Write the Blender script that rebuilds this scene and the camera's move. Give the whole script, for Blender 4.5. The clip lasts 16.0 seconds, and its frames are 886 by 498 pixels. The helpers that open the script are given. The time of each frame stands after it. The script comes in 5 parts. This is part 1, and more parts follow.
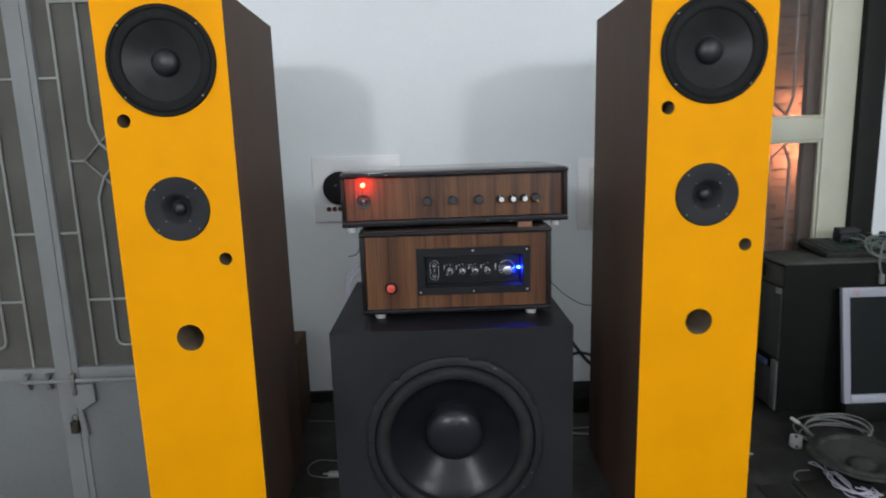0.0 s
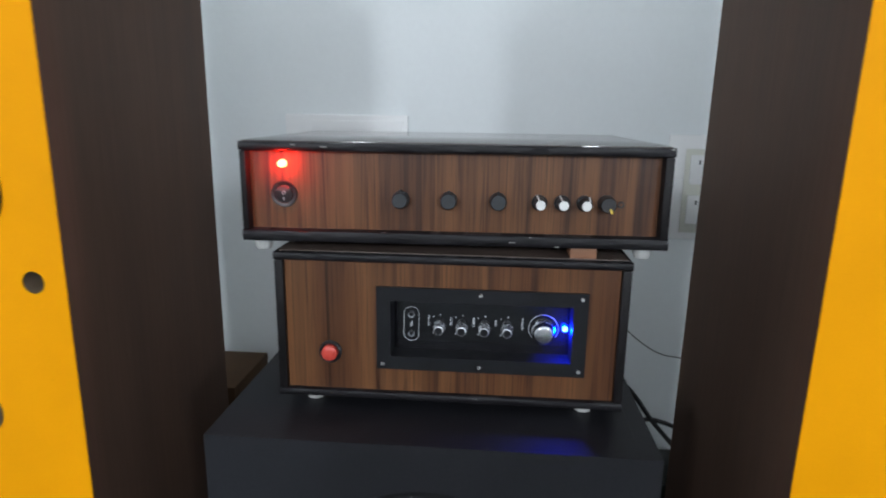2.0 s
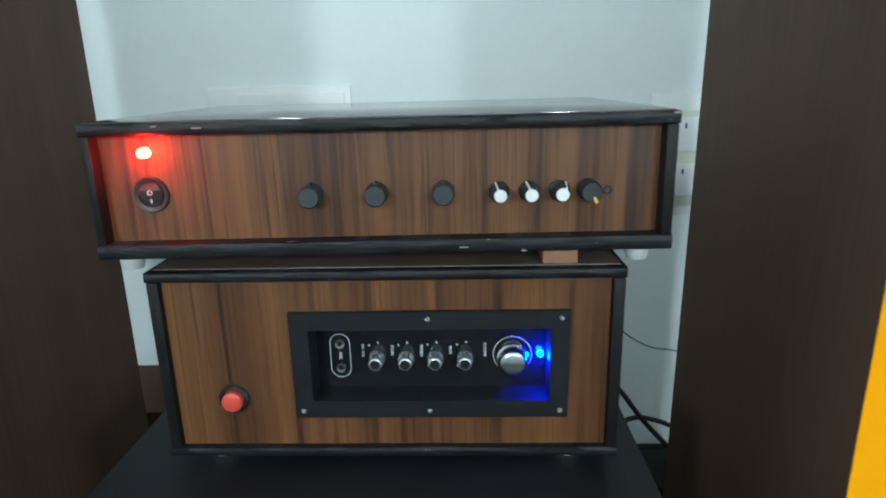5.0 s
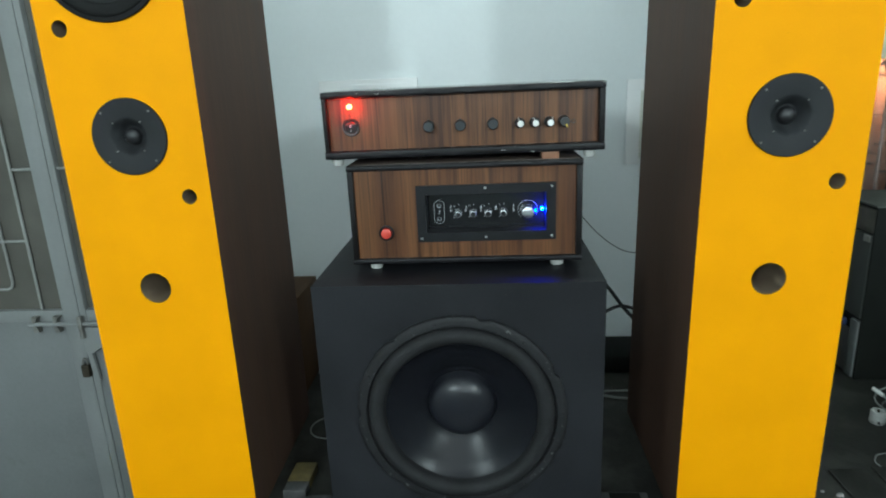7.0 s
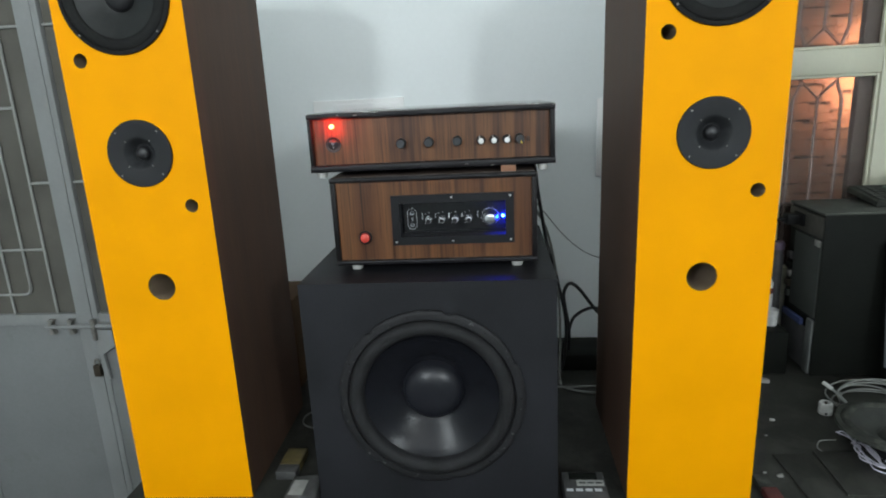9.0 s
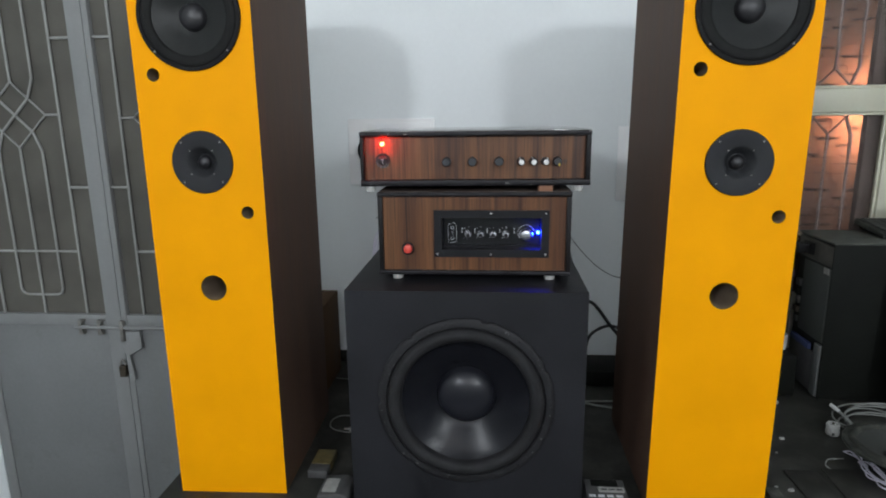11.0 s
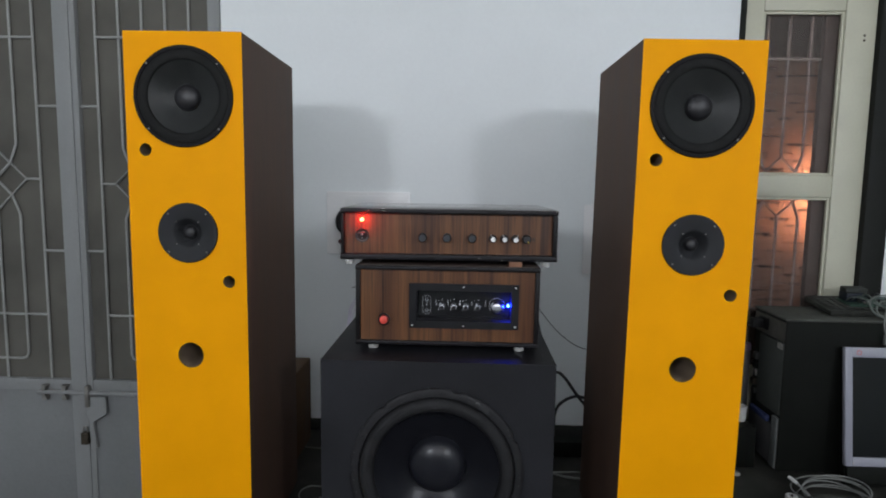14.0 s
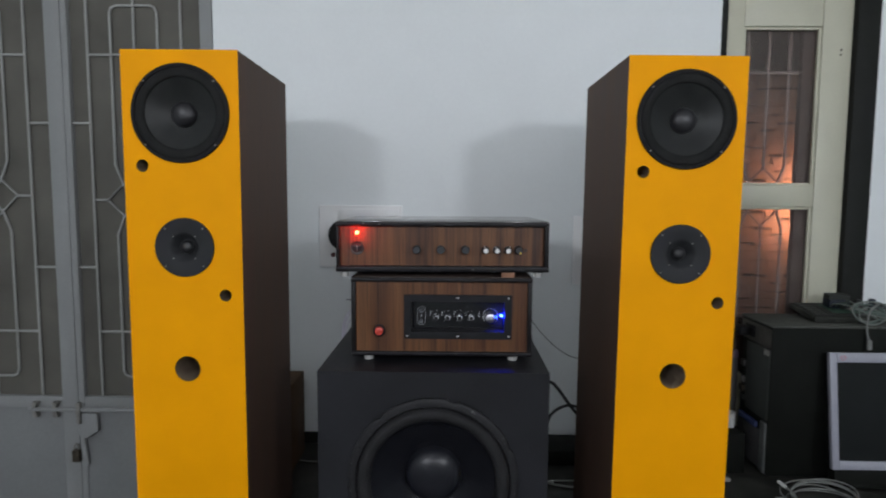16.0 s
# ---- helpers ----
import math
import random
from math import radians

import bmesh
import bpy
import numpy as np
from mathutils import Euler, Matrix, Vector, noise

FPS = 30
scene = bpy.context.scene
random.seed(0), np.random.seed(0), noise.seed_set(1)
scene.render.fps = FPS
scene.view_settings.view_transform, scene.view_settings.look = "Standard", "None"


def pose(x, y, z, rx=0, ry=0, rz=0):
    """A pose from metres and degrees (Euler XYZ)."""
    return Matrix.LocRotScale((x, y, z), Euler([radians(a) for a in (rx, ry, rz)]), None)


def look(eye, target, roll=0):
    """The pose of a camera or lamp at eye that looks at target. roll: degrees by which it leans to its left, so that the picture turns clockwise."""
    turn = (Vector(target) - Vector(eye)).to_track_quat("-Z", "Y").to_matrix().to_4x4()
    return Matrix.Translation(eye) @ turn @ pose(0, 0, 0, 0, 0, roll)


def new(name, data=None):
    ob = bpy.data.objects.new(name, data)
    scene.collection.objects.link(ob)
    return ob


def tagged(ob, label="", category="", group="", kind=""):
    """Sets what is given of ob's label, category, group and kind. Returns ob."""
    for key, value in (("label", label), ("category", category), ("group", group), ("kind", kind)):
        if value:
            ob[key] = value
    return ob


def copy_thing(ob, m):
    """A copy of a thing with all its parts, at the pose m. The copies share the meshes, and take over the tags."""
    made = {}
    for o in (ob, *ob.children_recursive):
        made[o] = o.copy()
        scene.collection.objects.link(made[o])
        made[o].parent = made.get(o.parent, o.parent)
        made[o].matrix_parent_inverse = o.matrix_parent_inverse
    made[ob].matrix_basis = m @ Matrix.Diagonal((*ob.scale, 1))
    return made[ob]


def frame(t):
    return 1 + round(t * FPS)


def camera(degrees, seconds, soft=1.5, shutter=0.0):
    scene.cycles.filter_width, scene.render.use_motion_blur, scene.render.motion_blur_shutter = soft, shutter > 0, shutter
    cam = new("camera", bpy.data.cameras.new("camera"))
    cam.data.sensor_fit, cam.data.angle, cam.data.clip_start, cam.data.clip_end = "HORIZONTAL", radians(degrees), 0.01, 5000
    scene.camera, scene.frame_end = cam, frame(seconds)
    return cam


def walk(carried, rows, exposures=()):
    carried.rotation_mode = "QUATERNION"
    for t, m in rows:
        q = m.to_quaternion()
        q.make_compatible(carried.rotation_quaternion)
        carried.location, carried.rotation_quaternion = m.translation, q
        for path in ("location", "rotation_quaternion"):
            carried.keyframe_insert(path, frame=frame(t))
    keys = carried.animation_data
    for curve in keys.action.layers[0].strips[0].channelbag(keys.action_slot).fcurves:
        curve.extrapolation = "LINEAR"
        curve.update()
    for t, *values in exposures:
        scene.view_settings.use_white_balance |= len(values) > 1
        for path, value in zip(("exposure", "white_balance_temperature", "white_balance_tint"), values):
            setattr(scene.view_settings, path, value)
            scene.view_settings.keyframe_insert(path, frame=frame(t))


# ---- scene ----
cam = camera(71.6, 16.0, soft=1.9, shutter=0.5)
PATH = [
    (0, (-0.013, -1.06, 1.501), (0.006, 0.909, 1.153), -1.9),
    (0.5, (-0.036, -0.986, 1.495), (-0.035, 0.985, 1.157), -1.0),
    (1, (-0.039, -0.864, 1.507), (0.001, 1.099, 1.128), -2.9),
    (1.5, (0.007, -0.694, 1.494), (-0.037, 1.271, 1.12), -2.0),
    (2, (0.06, -0.539, 1.48), (-0.096, 1.404, 1.035), 0.8),
    (2.5, (0.062, -0.406, 1.479), (-0.118, 1.512, 0.94), -0.3),
    (3, (0.062, -0.332, 1.461), (-0.084, 1.586, 0.911), -1.5),
    (3.2, (0.067, -0.317, 1.462), (-0.114, 1.6, 0.92), -1.47),
    (5.3, (0.087, -0.423, 1.477), (0.018, 1.501, 0.944), -1.4),
    (5.5, (0.097, -0.488, 1.484), (-0.045, 1.43, 0.939), -1.4),
    (6, (0.111, -0.65, 1.458), (-0.132, 1.254, 0.896), -2.35),
    (6.5, (0.096, -0.757, 1.469), (-0.121, 1.158, 0.935), -2.95),
    (7, (0.058, -0.864, 1.462), (-0.097, 1.057, 0.925), -2.6),
    (7.5, (0.061, -0.913, 1.467), (-0.09, 1.013, 0.948), -2.3),
    (8, (0.105, -0.925, 1.477), (-0.077, 0.997, 0.952), -2.5),
    (8.5, (0.13, -0.944, 1.47), (-0.087, 0.978, 0.962), -2.8),
    (9, (0.127, -0.979, 1.474), (-0.051, 0.95, 0.979), -2.9),
    (9.2, (0.118, -1.005, 1.472), (-0.054, 0.928, 0.984), -1.62),
    (11.3, (0.058, -1.055, 1.482), (-0.104, 0.894, 1.062), -0.52),
    (11.5, (0.059, -1.055, 1.484), (-0.077, 0.898, 1.073), -0.3),
    (12, (0.064, -1.051, 1.49), (-0.06, 0.909, 1.108), -0.0),
    (12.5, (0.061, -1.058, 1.498), (-0.053, 0.912, 1.174), 0.3),
    (13, (0.057, -1.065, 1.498), (-0.068, 0.907, 1.192), 0.3),
    (13.5, (0.053, -1.074, 1.495), (-0.063, 0.906, 1.23), 0.7),
    (14, (0.055, -1.107, 1.502), (-0.021, 0.879, 1.28), 0.8),
    (14.5, (0.061, -1.118, 1.496), (-0.04, 0.866, 1.267), 0.6),
    (15, (0.059, -1.118, 1.495), (-0.032, 0.868, 1.277), -0.1),
    (15.5, (0.046, -1.118, 1.497), (-0.075, 0.868, 1.299), 0.3),
    (16, (0.045, -1.129, 1.502), (0.007, 0.862, 1.322), 0.3),
]
EXPOSURES = [(0, -0.15, 6500, 14), (0.5, -0.28, 6500, 14), (1, -0.26, 6450, 14), (2, -0.03, 6300, 12), (2.5, 0.33, 6200, 9), (3, 0.22, 6030, 6), (5.5, 0.22, 5900, -6), (6, 0.24, 5920, -7), (6.5, 0.26, 5980, -8), (7, 0.13, 6120, -4), (8, 0.05, 6330, 1), (9, 0.07, 6500, 6), (11.5, -0.15, 6500, 13), (12.5, -0.24, 6500, 14), (14, -0.44, 6500, 15), (16, -0.53, 6500, 15)]
walk(cam, [(t, look(eye, target, roll)) for t, eye, target, roll in PATH], EXPOSURES)

# ---- world and lights ----
world = bpy.data.worlds.new("world")
scene.world = world
world.use_nodes = True
sky = world.node_tree.nodes.new("ShaderNodeTexSky")
sky.sky_type, sky.sun_disc = "NISHITA", False
sky.sun_elevation, sky.sun_rotation = radians(25), radians(160)
world.node_tree.links.new(sky.outputs[0], world.node_tree.nodes["Background"].inputs[0])
world.node_tree.nodes["Background"].inputs[1].default_value = 0.03

WINDOWS_X, WINDOW_Y, WINDOW_Z, WINDOW_W, WINDOW_H = (-1.18, 1.62), -3.1, 2.25, 0.26, 0.3
FILL_X0, FILL_X1, FILL_Z0, FILL_Z1 = -0.85, 1.25, 1.75, 2.6


def area_lamp(name, m, width, height, watts, colour):
    data = bpy.data.lights.new(name, "AREA")
    data.shape, data.size, data.size_y, data.energy, data.color = "RECTANGLE", width, height, watts, colour
    ob = new(name, data)
    ob.matrix_world = m
    return ob


for wx in WINDOWS_X:
    area_lamp("window_light", look((wx, WINDOW_Y - 0.04, WINDOW_Z), (wx * 0.5, 0.5, 2.75)), WINDOW_W, WINDOW_H, 29.5, (0.88, 0.95, 1.0)).data.spread = radians(172)
# unseen wide fill light, added between the two ventilators to lift the shadows
area_lamp("added_fill_light", look(((FILL_X0 + FILL_X1) / 2, WINDOW_Y - 0.04, (FILL_Z0 + FILL_Z1) / 2), (0.2, 0.5, 2.5)), FILL_X1 - FILL_X0, FILL_Z1 - FILL_Z0, 21, (0.9, 0.95, 1.0))
# an upright tube lamp on the porch, close to the brickwork
area_lamp("porch_lamp", look((1.335, 1.175, 1.47), (1.32, 2.0, 1.47)), 0.03, 0.24, 1.8, (1.0, 0.56, 0.36))
for led_name, led_at, led_colour, led_watts in (("red_lamp_light", (-0.1415, 0.026, 1.427), (1.0, 0.012, 0.004), 0.13), ("blue_lamp_light", (0.137, 0.051, 1.2645), (0.002, 0.014, 1.0), 0.28)):
    led = bpy.data.lights.new(led_name, "POINT")
    led.energy, led.color, led.shadow_soft_size = led_watts, led_colour, 0.0025
    new(led_name, led).location = led_at


# ---- materials ----
def node_mat(name):
    m = bpy.data.materials.new(name)
    m.use_nodes = True
    return m, m.node_tree.nodes, m.node_tree.links, m.node_tree.nodes["Principled BSDF"]


def plain(name, colour, rough=0.5, metal=0.0, vary=0.12, scale=18.0, fine=220.0, bump=0.15, dist=0.0006, spec=0.5, coat=0.0, stretch=(1, 1, 1), rvary=0.12, flecks=None):
    """A surface with variation at two scales and fine relief."""
    m, n, l, b = node_mat(name)
    tc = n.new("ShaderNodeTexCoord")
    mp = n.new("ShaderNodeMapping")
    mp.inputs["Scale"].default_value = stretch
    l.new(tc.outputs["Object"], mp.inputs[0])
    big, small = n.new("ShaderNodeTexNoise"), n.new("ShaderNodeTexNoise")
    big.inputs["Scale"].default_value, big.inputs["Detail"].default_value = scale, 4
    small.inputs["Scale"].default_value, small.inputs["Detail"].default_value = fine, 3
    for k in (big, small):
        l.new(mp.outputs[0], k.inputs["Vector"])
    mix = n.new("ShaderNodeMath")
    mix.operation = "MULTIPLY_ADD"
    mix.inputs[1].default_value = 0.4
    l.new(small.outputs[0], mix.inputs[0])
    l.new(big.outputs[0], mix.inputs[2])
    ramp = n.new("ShaderNodeValToRGB")
    ramp.color_ramp.elements[0].position, ramp.color_ramp.elements[1].position = 0.45, 0.95
    lo, hi = [c * (1 - vary) for c in colour], [min(1, c * (1 + vary)) for c in colour]
    ramp.color_ramp.elements[0].color, ramp.color_ramp.elements[1].color = (*lo, 1), (*hi, 1)
    l.new(mix.outputs[0], ramp.inputs[0])
    out = ramp.outputs[0]
    if flecks:
        # chips or dust: a second colour where a noise passes a threshold
        fcol, start, fsize, soft = flecks
        fn, fr, fm = n.new("ShaderNodeTexNoise"), n.new("ShaderNodeMapRange"), n.new("ShaderNodeMix")
        fn.inputs["Scale"].default_value, fn.inputs["Detail"].default_value, fn.inputs["Roughness"].default_value = fsize, 5, 0.65
        l.new(mp.outputs[0], fn.inputs["Vector"])
        fr.inputs["From Min"].default_value, fr.inputs["From Max"].default_value = start, start + soft
        l.new(fn.outputs[0], fr.inputs[0])
        fm.data_type = "RGBA"
        l.new(fr.outputs[0], fm.inputs[0])
        l.new(out, fm.inputs[6])
        fm.inputs[7].default_value = (*fcol, 1)
        out = fm.outputs[2]
    l.new(out, b.inputs["Base Color"])
    rr = n.new("ShaderNodeMapRange")
    rr.inputs["To Min"].default_value, rr.inputs["To Max"].default_value = max(0.02, rough - rvary), min(1, rough + rvary)
    l.new(big.outputs[0], rr.inputs[0])
    l.new(rr.outputs[0], b.inputs["Roughness"])
    b.inputs["Metallic"].default_value = metal
    b.inputs["Specular IOR Level"].default_value = spec
    b.inputs["Coat Weight"].default_value = coat
    b.inputs["Coat Roughness"].default_value = 0.15
    if bump:
        bp = n.new("ShaderNodeBump")
        bp.inputs["Strength"].default_value, bp.inputs["Distance"].default_value = bump, dist
        l.new(small.outputs[0], bp.inputs["Height"])
        l.new(bp.outputs[0], b.inputs["Normal"])
    return m


def glow(name, colour, strength, base=(0.5, 0.5, 0.5)):
    m, n, l, b = node_mat(name)
    b.inputs["Base Color"].default_value = (*base, 1)
    b.inputs["Emission Color"].default_value = (*colour, 1)
    b.inputs["Emission Strength"].default_value = strength
    return m


def veneer(name, tones, rough=0.38, shift=0.0, streaks=1.0, strips=0.7):
    """Upright teak grain: wide bands of tone, narrow dark streaks and fine pores."""
    m, n, l, b = node_mat(name)
    tc = n.new("ShaderNodeTexCoord")
    noises = []
    for k, (sx, sz, det, dist) in enumerate(((26, 1.3, 2, 0.4), (110, 2.2, 5, 0.8), (420, 12, 3, 0.3), (1500, 60, 2, 0.0))):
        mp = n.new("ShaderNodeMapping")
        mp.inputs["Location"].default_value = (shift + k * 3.1, 0.7 * k, shift)
        mp.inputs["Scale"].default_value = (sx, sx * 0.2, sz)
        l.new(tc.outputs["Object"], mp.inputs[0])
        t = n.new("ShaderNodeTexNoise")
        t.inputs["Scale"].default_value, t.inputs["Detail"].default_value, t.inputs["Distortion"].default_value = 1.0, det, dist
        l.new(mp.outputs[0], t.inputs["Vector"])
        noises.append(t)

    def ramp_of(source, stops):
        r = n.new("ShaderNodeValToRGB")
        r.color_ramp.elements[0].position, r.color_ramp.elements[1].position = stops[0][0], stops[-1][0]
        for p, _ in stops[1:-1]:
            r.color_ramp.elements.new(p)
        for el, (_, col) in zip(r.color_ramp.elements, stops):
            el.color = (*col, 1)
        l.new(source, r.inputs[0])
        return r.outputs[0]

    def blend(kind, fac, one, two):
        x = n.new("ShaderNodeMix")
        x.data_type, x.blend_type = "RGBA", kind
        x.inputs[0].default_value = fac
        l.new(one, x.inputs[6])
        l.new(two, x.inputs[7])
        return x.outputs[2]

    # strips of veneer, each with a tone of its own
    mp = n.new("ShaderNodeMapping")
    mp.inputs["Location"].default_value = (shift, 0, 0)
    mp.inputs["Scale"].default_value = (62, 0, 0.35)
    l.new(tc.outputs["Object"], mp.inputs[0])
    cells = n.new("ShaderNodeTexVoronoi")
    cells.inputs["Scale"].default_value = 1.0
    l.new(mp.outputs[0], cells.inputs["Vector"])
    tone = n.new("ShaderNodeSeparateColor")
    l.new(cells.outputs["Color"], tone.inputs[0])
    ground = ramp_of(noises[0].outputs[0], ((0.3, tones[1]), (0.45, tones[2]), (0.56, tones[3]), (0.7, tones[2])))
    streak = ramp_of(noises[1].outputs[0], ((0.27, (0.2, 0.15, 0.13)), (0.38, (0.55, 0.47, 0.43)), (0.47, (0.95, 0.93, 0.9)), (0.6, (1, 1, 1)), (0.75, (0.72, 0.66, 0.62))))
    fine = ramp_of(noises[2].outputs[0], ((0.3, (0.42, 0.36, 0.32)), (0.5, (1, 1, 1)), (0.7, (1.0, 0.97, 0.92))))
    strip = ramp_of(tone.outputs[0], ((0.0, (0.6, 0.57, 0.56)), (0.35, (0.82, 0.8, 0.79)), (0.7, (0.95, 0.95, 0.95)), (1.0, (1.08, 1.05, 1.0))))
    out = blend("MULTIPLY", 0.75, blend("MULTIPLY", streaks, blend("MULTIPLY", strips, ground, strip), streak), fine)
    l.new(out, b.inputs["Base Color"])
    b.inputs["Roughness"].default_value = rough
    b.inputs["Specular IOR Level"].default_value = 0.45
    bp = n.new("ShaderNodeBump")
    bp.inputs["Strength"].default_value, bp.inputs["Distance"].default_value = 0.12, 0.0004
    l.new(noises[3].outputs[0], bp.inputs["Height"])
    l.new(bp.outputs[0], b.inputs["Normal"])
    return m


def pane_glass(name):
    """Old figured glass: rippled and a little dusty, mostly clear."""
    m, n, l, b = node_mat(name)
    b.inputs["Base Color"].default_value = (0.64, 0.55, 0.5, 1)
    b.inputs["Transmission Weight"].default_value = 0.94
    b.inputs["Roughness"].default_value = 0.06
    b.inputs["IOR"].default_value = 1.3
    tc = n.new("ShaderNodeTexCoord")
    mp = n.new("ShaderNodeMapping")
    mp.inputs["Scale"].default_value = (95, 1, 16)
    l.new(tc.outputs["Object"], mp.inputs[0])
    t = n.new("ShaderNodeTexNoise")
    t.inputs["Scale"].default_value, t.inputs["Detail"].default_value = 1.0, 3
    l.new(mp.outputs[0], t.inputs["Vector"])
    bp = n.new("ShaderNodeBump")
    bp.inputs["Strength"].default_value, bp.inputs["Distance"].default_value = 0.4, 0.0012
    l.new(t.outputs[0], bp.inputs["Height"])
    l.new(bp.outputs[0], b.inputs["Normal"])
    return m


M_WALL = plain("wall_paint", (0.81, 0.845, 0.845), 0.55, vary=0.03, scale=3, fine=90, bump=0.25, dist=0.0008, spec=0.3)
M_CEIL = plain("ceiling_paint", (0.86, 0.86, 0.86), 0.8, vary=0.03, scale=3)
M_FLOOR = plain("floor_stone", (0.09, 0.085, 0.08), 0.35, vary=0.2, scale=6)
M_YELLOW = plain("yellow_laminate", (0.92, 0.368, 0.0), 0.55, vary=0.06, scale=7, fine=500, bump=0.1, dist=0.0004, spec=0.07, flecks=((0.55, 0.2, 0.0), 0.715, 55, 0.03))
M_BROWN = plain("dark_brown_veneer", (0.092, 0.0525, 0.036), 0.6, vary=0.24, scale=18, fine=190, stretch=(1, 1, 0.05), bump=0.1, spec=0.2)
M_INSIDE = plain("raw_board_inside", (0.2, 0.15, 0.1), 0.8)
M_CONE = plain("coated_paper_cone", (0.0085, 0.009, 0.0118), 0.235, vary=0.12, scale=30, fine=420, bump=0.3, rvary=0.03, spec=0.165)
M_WSURR = plain("dull_rubber_surround", (0.0135, 0.0138, 0.0135), 0.72, vary=0.3, scale=30, spec=0.14)
M_CONE_SOFT = plain("matt_paper_cone", (0.014, 0.0155, 0.015), 0.44, vary=0.2, scale=30, fine=400, bump=0.25, rvary=0.06, spec=0.3)
M_RUBBER = plain("black_rubber", (0.0095, 0.0095, 0.01), 0.65, vary=0.2, scale=30, spec=0.2)
M_CAP_SUB = plain("satin_black_cap", (0.0132, 0.014, 0.0185), 0.3, vary=0.1, scale=30, bump=0.03, rvary=0.05, spec=0.36)
M_CAP = plain("smooth_black_cap", (0.012, 0.012, 0.014), 0.4, vary=0.2, scale=30, bump=0.05)
M_RIM = plain("chipped_black_rim", (0.016, 0.016, 0.0175), 0.55, vary=0.25, scale=25, spec=0.25, flecks=((0.11, 0.11, 0.11), 0.635, 110, 0.04))
M_FRAME = plain("black_pressed_steel", (0.008, 0.008, 0.0085), 0.65, vary=0.25, scale=25, spec=0.18)
M_TWEETER = plain("grey_black_plastic", (0.016, 0.017, 0.019), 0.6, vary=0.15, scale=40, spec=0.3)
M_SCREW = plain("zinc_screw", (0.7, 0.7, 0.7), 0.28, metal=0.9, vary=0.15, scale=300)
M_SUB = plain("black_textured_paint", (0.0108, 0.0112, 0.014), 0.55, vary=0.35, scale=9, fine=350, bump=0.35, dist=0.0006, spec=0.33, flecks=((0.03, 0.03, 0.033), 0.67, 120, 0.06))
M_SURROUND = plain("dusty_rubber_surround", (0.018, 0.018, 0.0192), 0.65, vary=0.3, scale=30, spec=0.2)
M_TEAK = veneer("teak_veneer", ((0.026, 0.008, 0.0034), (0.08, 0.0298, 0.0108), (0.12, 0.0468, 0.0168), (0.162, 0.0695, 0.0255)), streaks=0.92)
M_TEAK_B = veneer("teak_veneer_deep", ((0.024, 0.0075, 0.0034), (0.084, 0.031, 0.0112), (0.123, 0.0478, 0.0172), (0.163, 0.07, 0.026)), shift=5.3, streaks=0.88, strips=0.6)
M_EDGE = plain("black_edge_paint", (0.0075, 0.0068, 0.0085), 0.46, vary=0.5, scale=90, fine=380, bump=0.45, dist=0.001, stretch=(0.2, 1, 1), spec=0.28, flecks=((0.28, 0.27, 0.28), 0.675, 240, 0.04))
M_SIDE = plain("black_painted_board", (0.008, 0.0068, 0.0072), 0.5, vary=0.4, scale=40, fine=260, bump=0.4, dist=0.001, stretch=(1, 0.2, 1), spec=0.22)
M_TOP = plain("dark_veneer_top", (0.05, 0.036, 0.03), 0.08, vary=0.2, scale=10, stretch=(0.1, 1, 1), bump=0.03, rvary=0.04, spec=0.7)
M_LID = plain("dusty_brown_veneer_lid", (0.07, 0.05, 0.04), 0.38, vary=0.25, scale=10, stretch=(0.1, 1, 1), bump=0.05, spec=0.5)
M_KNOB = plain("black_knob_plastic", (0.018, 0.018, 0.02), 0.42, vary=0.15, scale=80)
M_KNOB_SOFT = plain("matt_charcoal_knob", (0.026, 0.03, 0.034), 0.6, vary=0.15, scale=80)
M_WHITE = plain("white_plastic", (0.75, 0.75, 0.73), 0.4, vary=0.05, scale=40)
M_CHROME = plain("chromed_plastic", (0.5, 0.51, 0.53), 0.24, metal=1.0, vary=0.06, scale=80, bump=0, rvary=0.04)
M_SATIN = plain("silvered_plastic", (0.58, 0.59, 0.61), 0.26, metal=0.8, vary=0.06, scale=80, bump=0, rvary=0.05)
M_BEZEL = plain("black_bezel_plastic", (0.009, 0.0095, 0.0115), 0.5, vary=0.15, scale=60, spec=0.25)
M_GLOSS = plain("gloss_black_plate", (0.008, 0.008, 0.01), 0.12, vary=0.2, scale=60, bump=0)
M_PRINT = plain("white_print", (0.6, 0.62, 0.64), 0.5, vary=0.05)
M_RED = plain("red_push_button", (0.6, 0.065, 0.045), 0.35, vary=0.06, scale=120)
M_LED_R = glow("red_led", (1.0, 0.04, 0.012), 60)
M_LED_B = glow("blue_led", (0.006, 0.02, 1.0), 140)
M_FOOT = plain("pale_rubber_foot", (0.48, 0.48, 0.46), 0.5, vary=0.08, scale=80)
M_WOODBLOCK = plain("raw_wood_offcut", (0.23, 0.105, 0.055), 0.6, vary=0.2, scale=60, stretch=(0.1, 1, 1))
M_GATE = plain("grey_gate_enamel", (0.262, 0.27, 0.268), 0.5, vary=0.07, scale=5, fine=120, bump=0.2, spec=0.3)
# gate enamel with the shade low on the gate put into its colour; faint stains
M_SHEET = plain("shaded_sheet_enamel", (0.205, 0.212, 0.213), 0.55, vary=0.1, scale=3.5, fine=90, bump=0.2, spec=0.25, flecks=((0.15, 0.152, 0.145), 0.6, 7, 0.2))
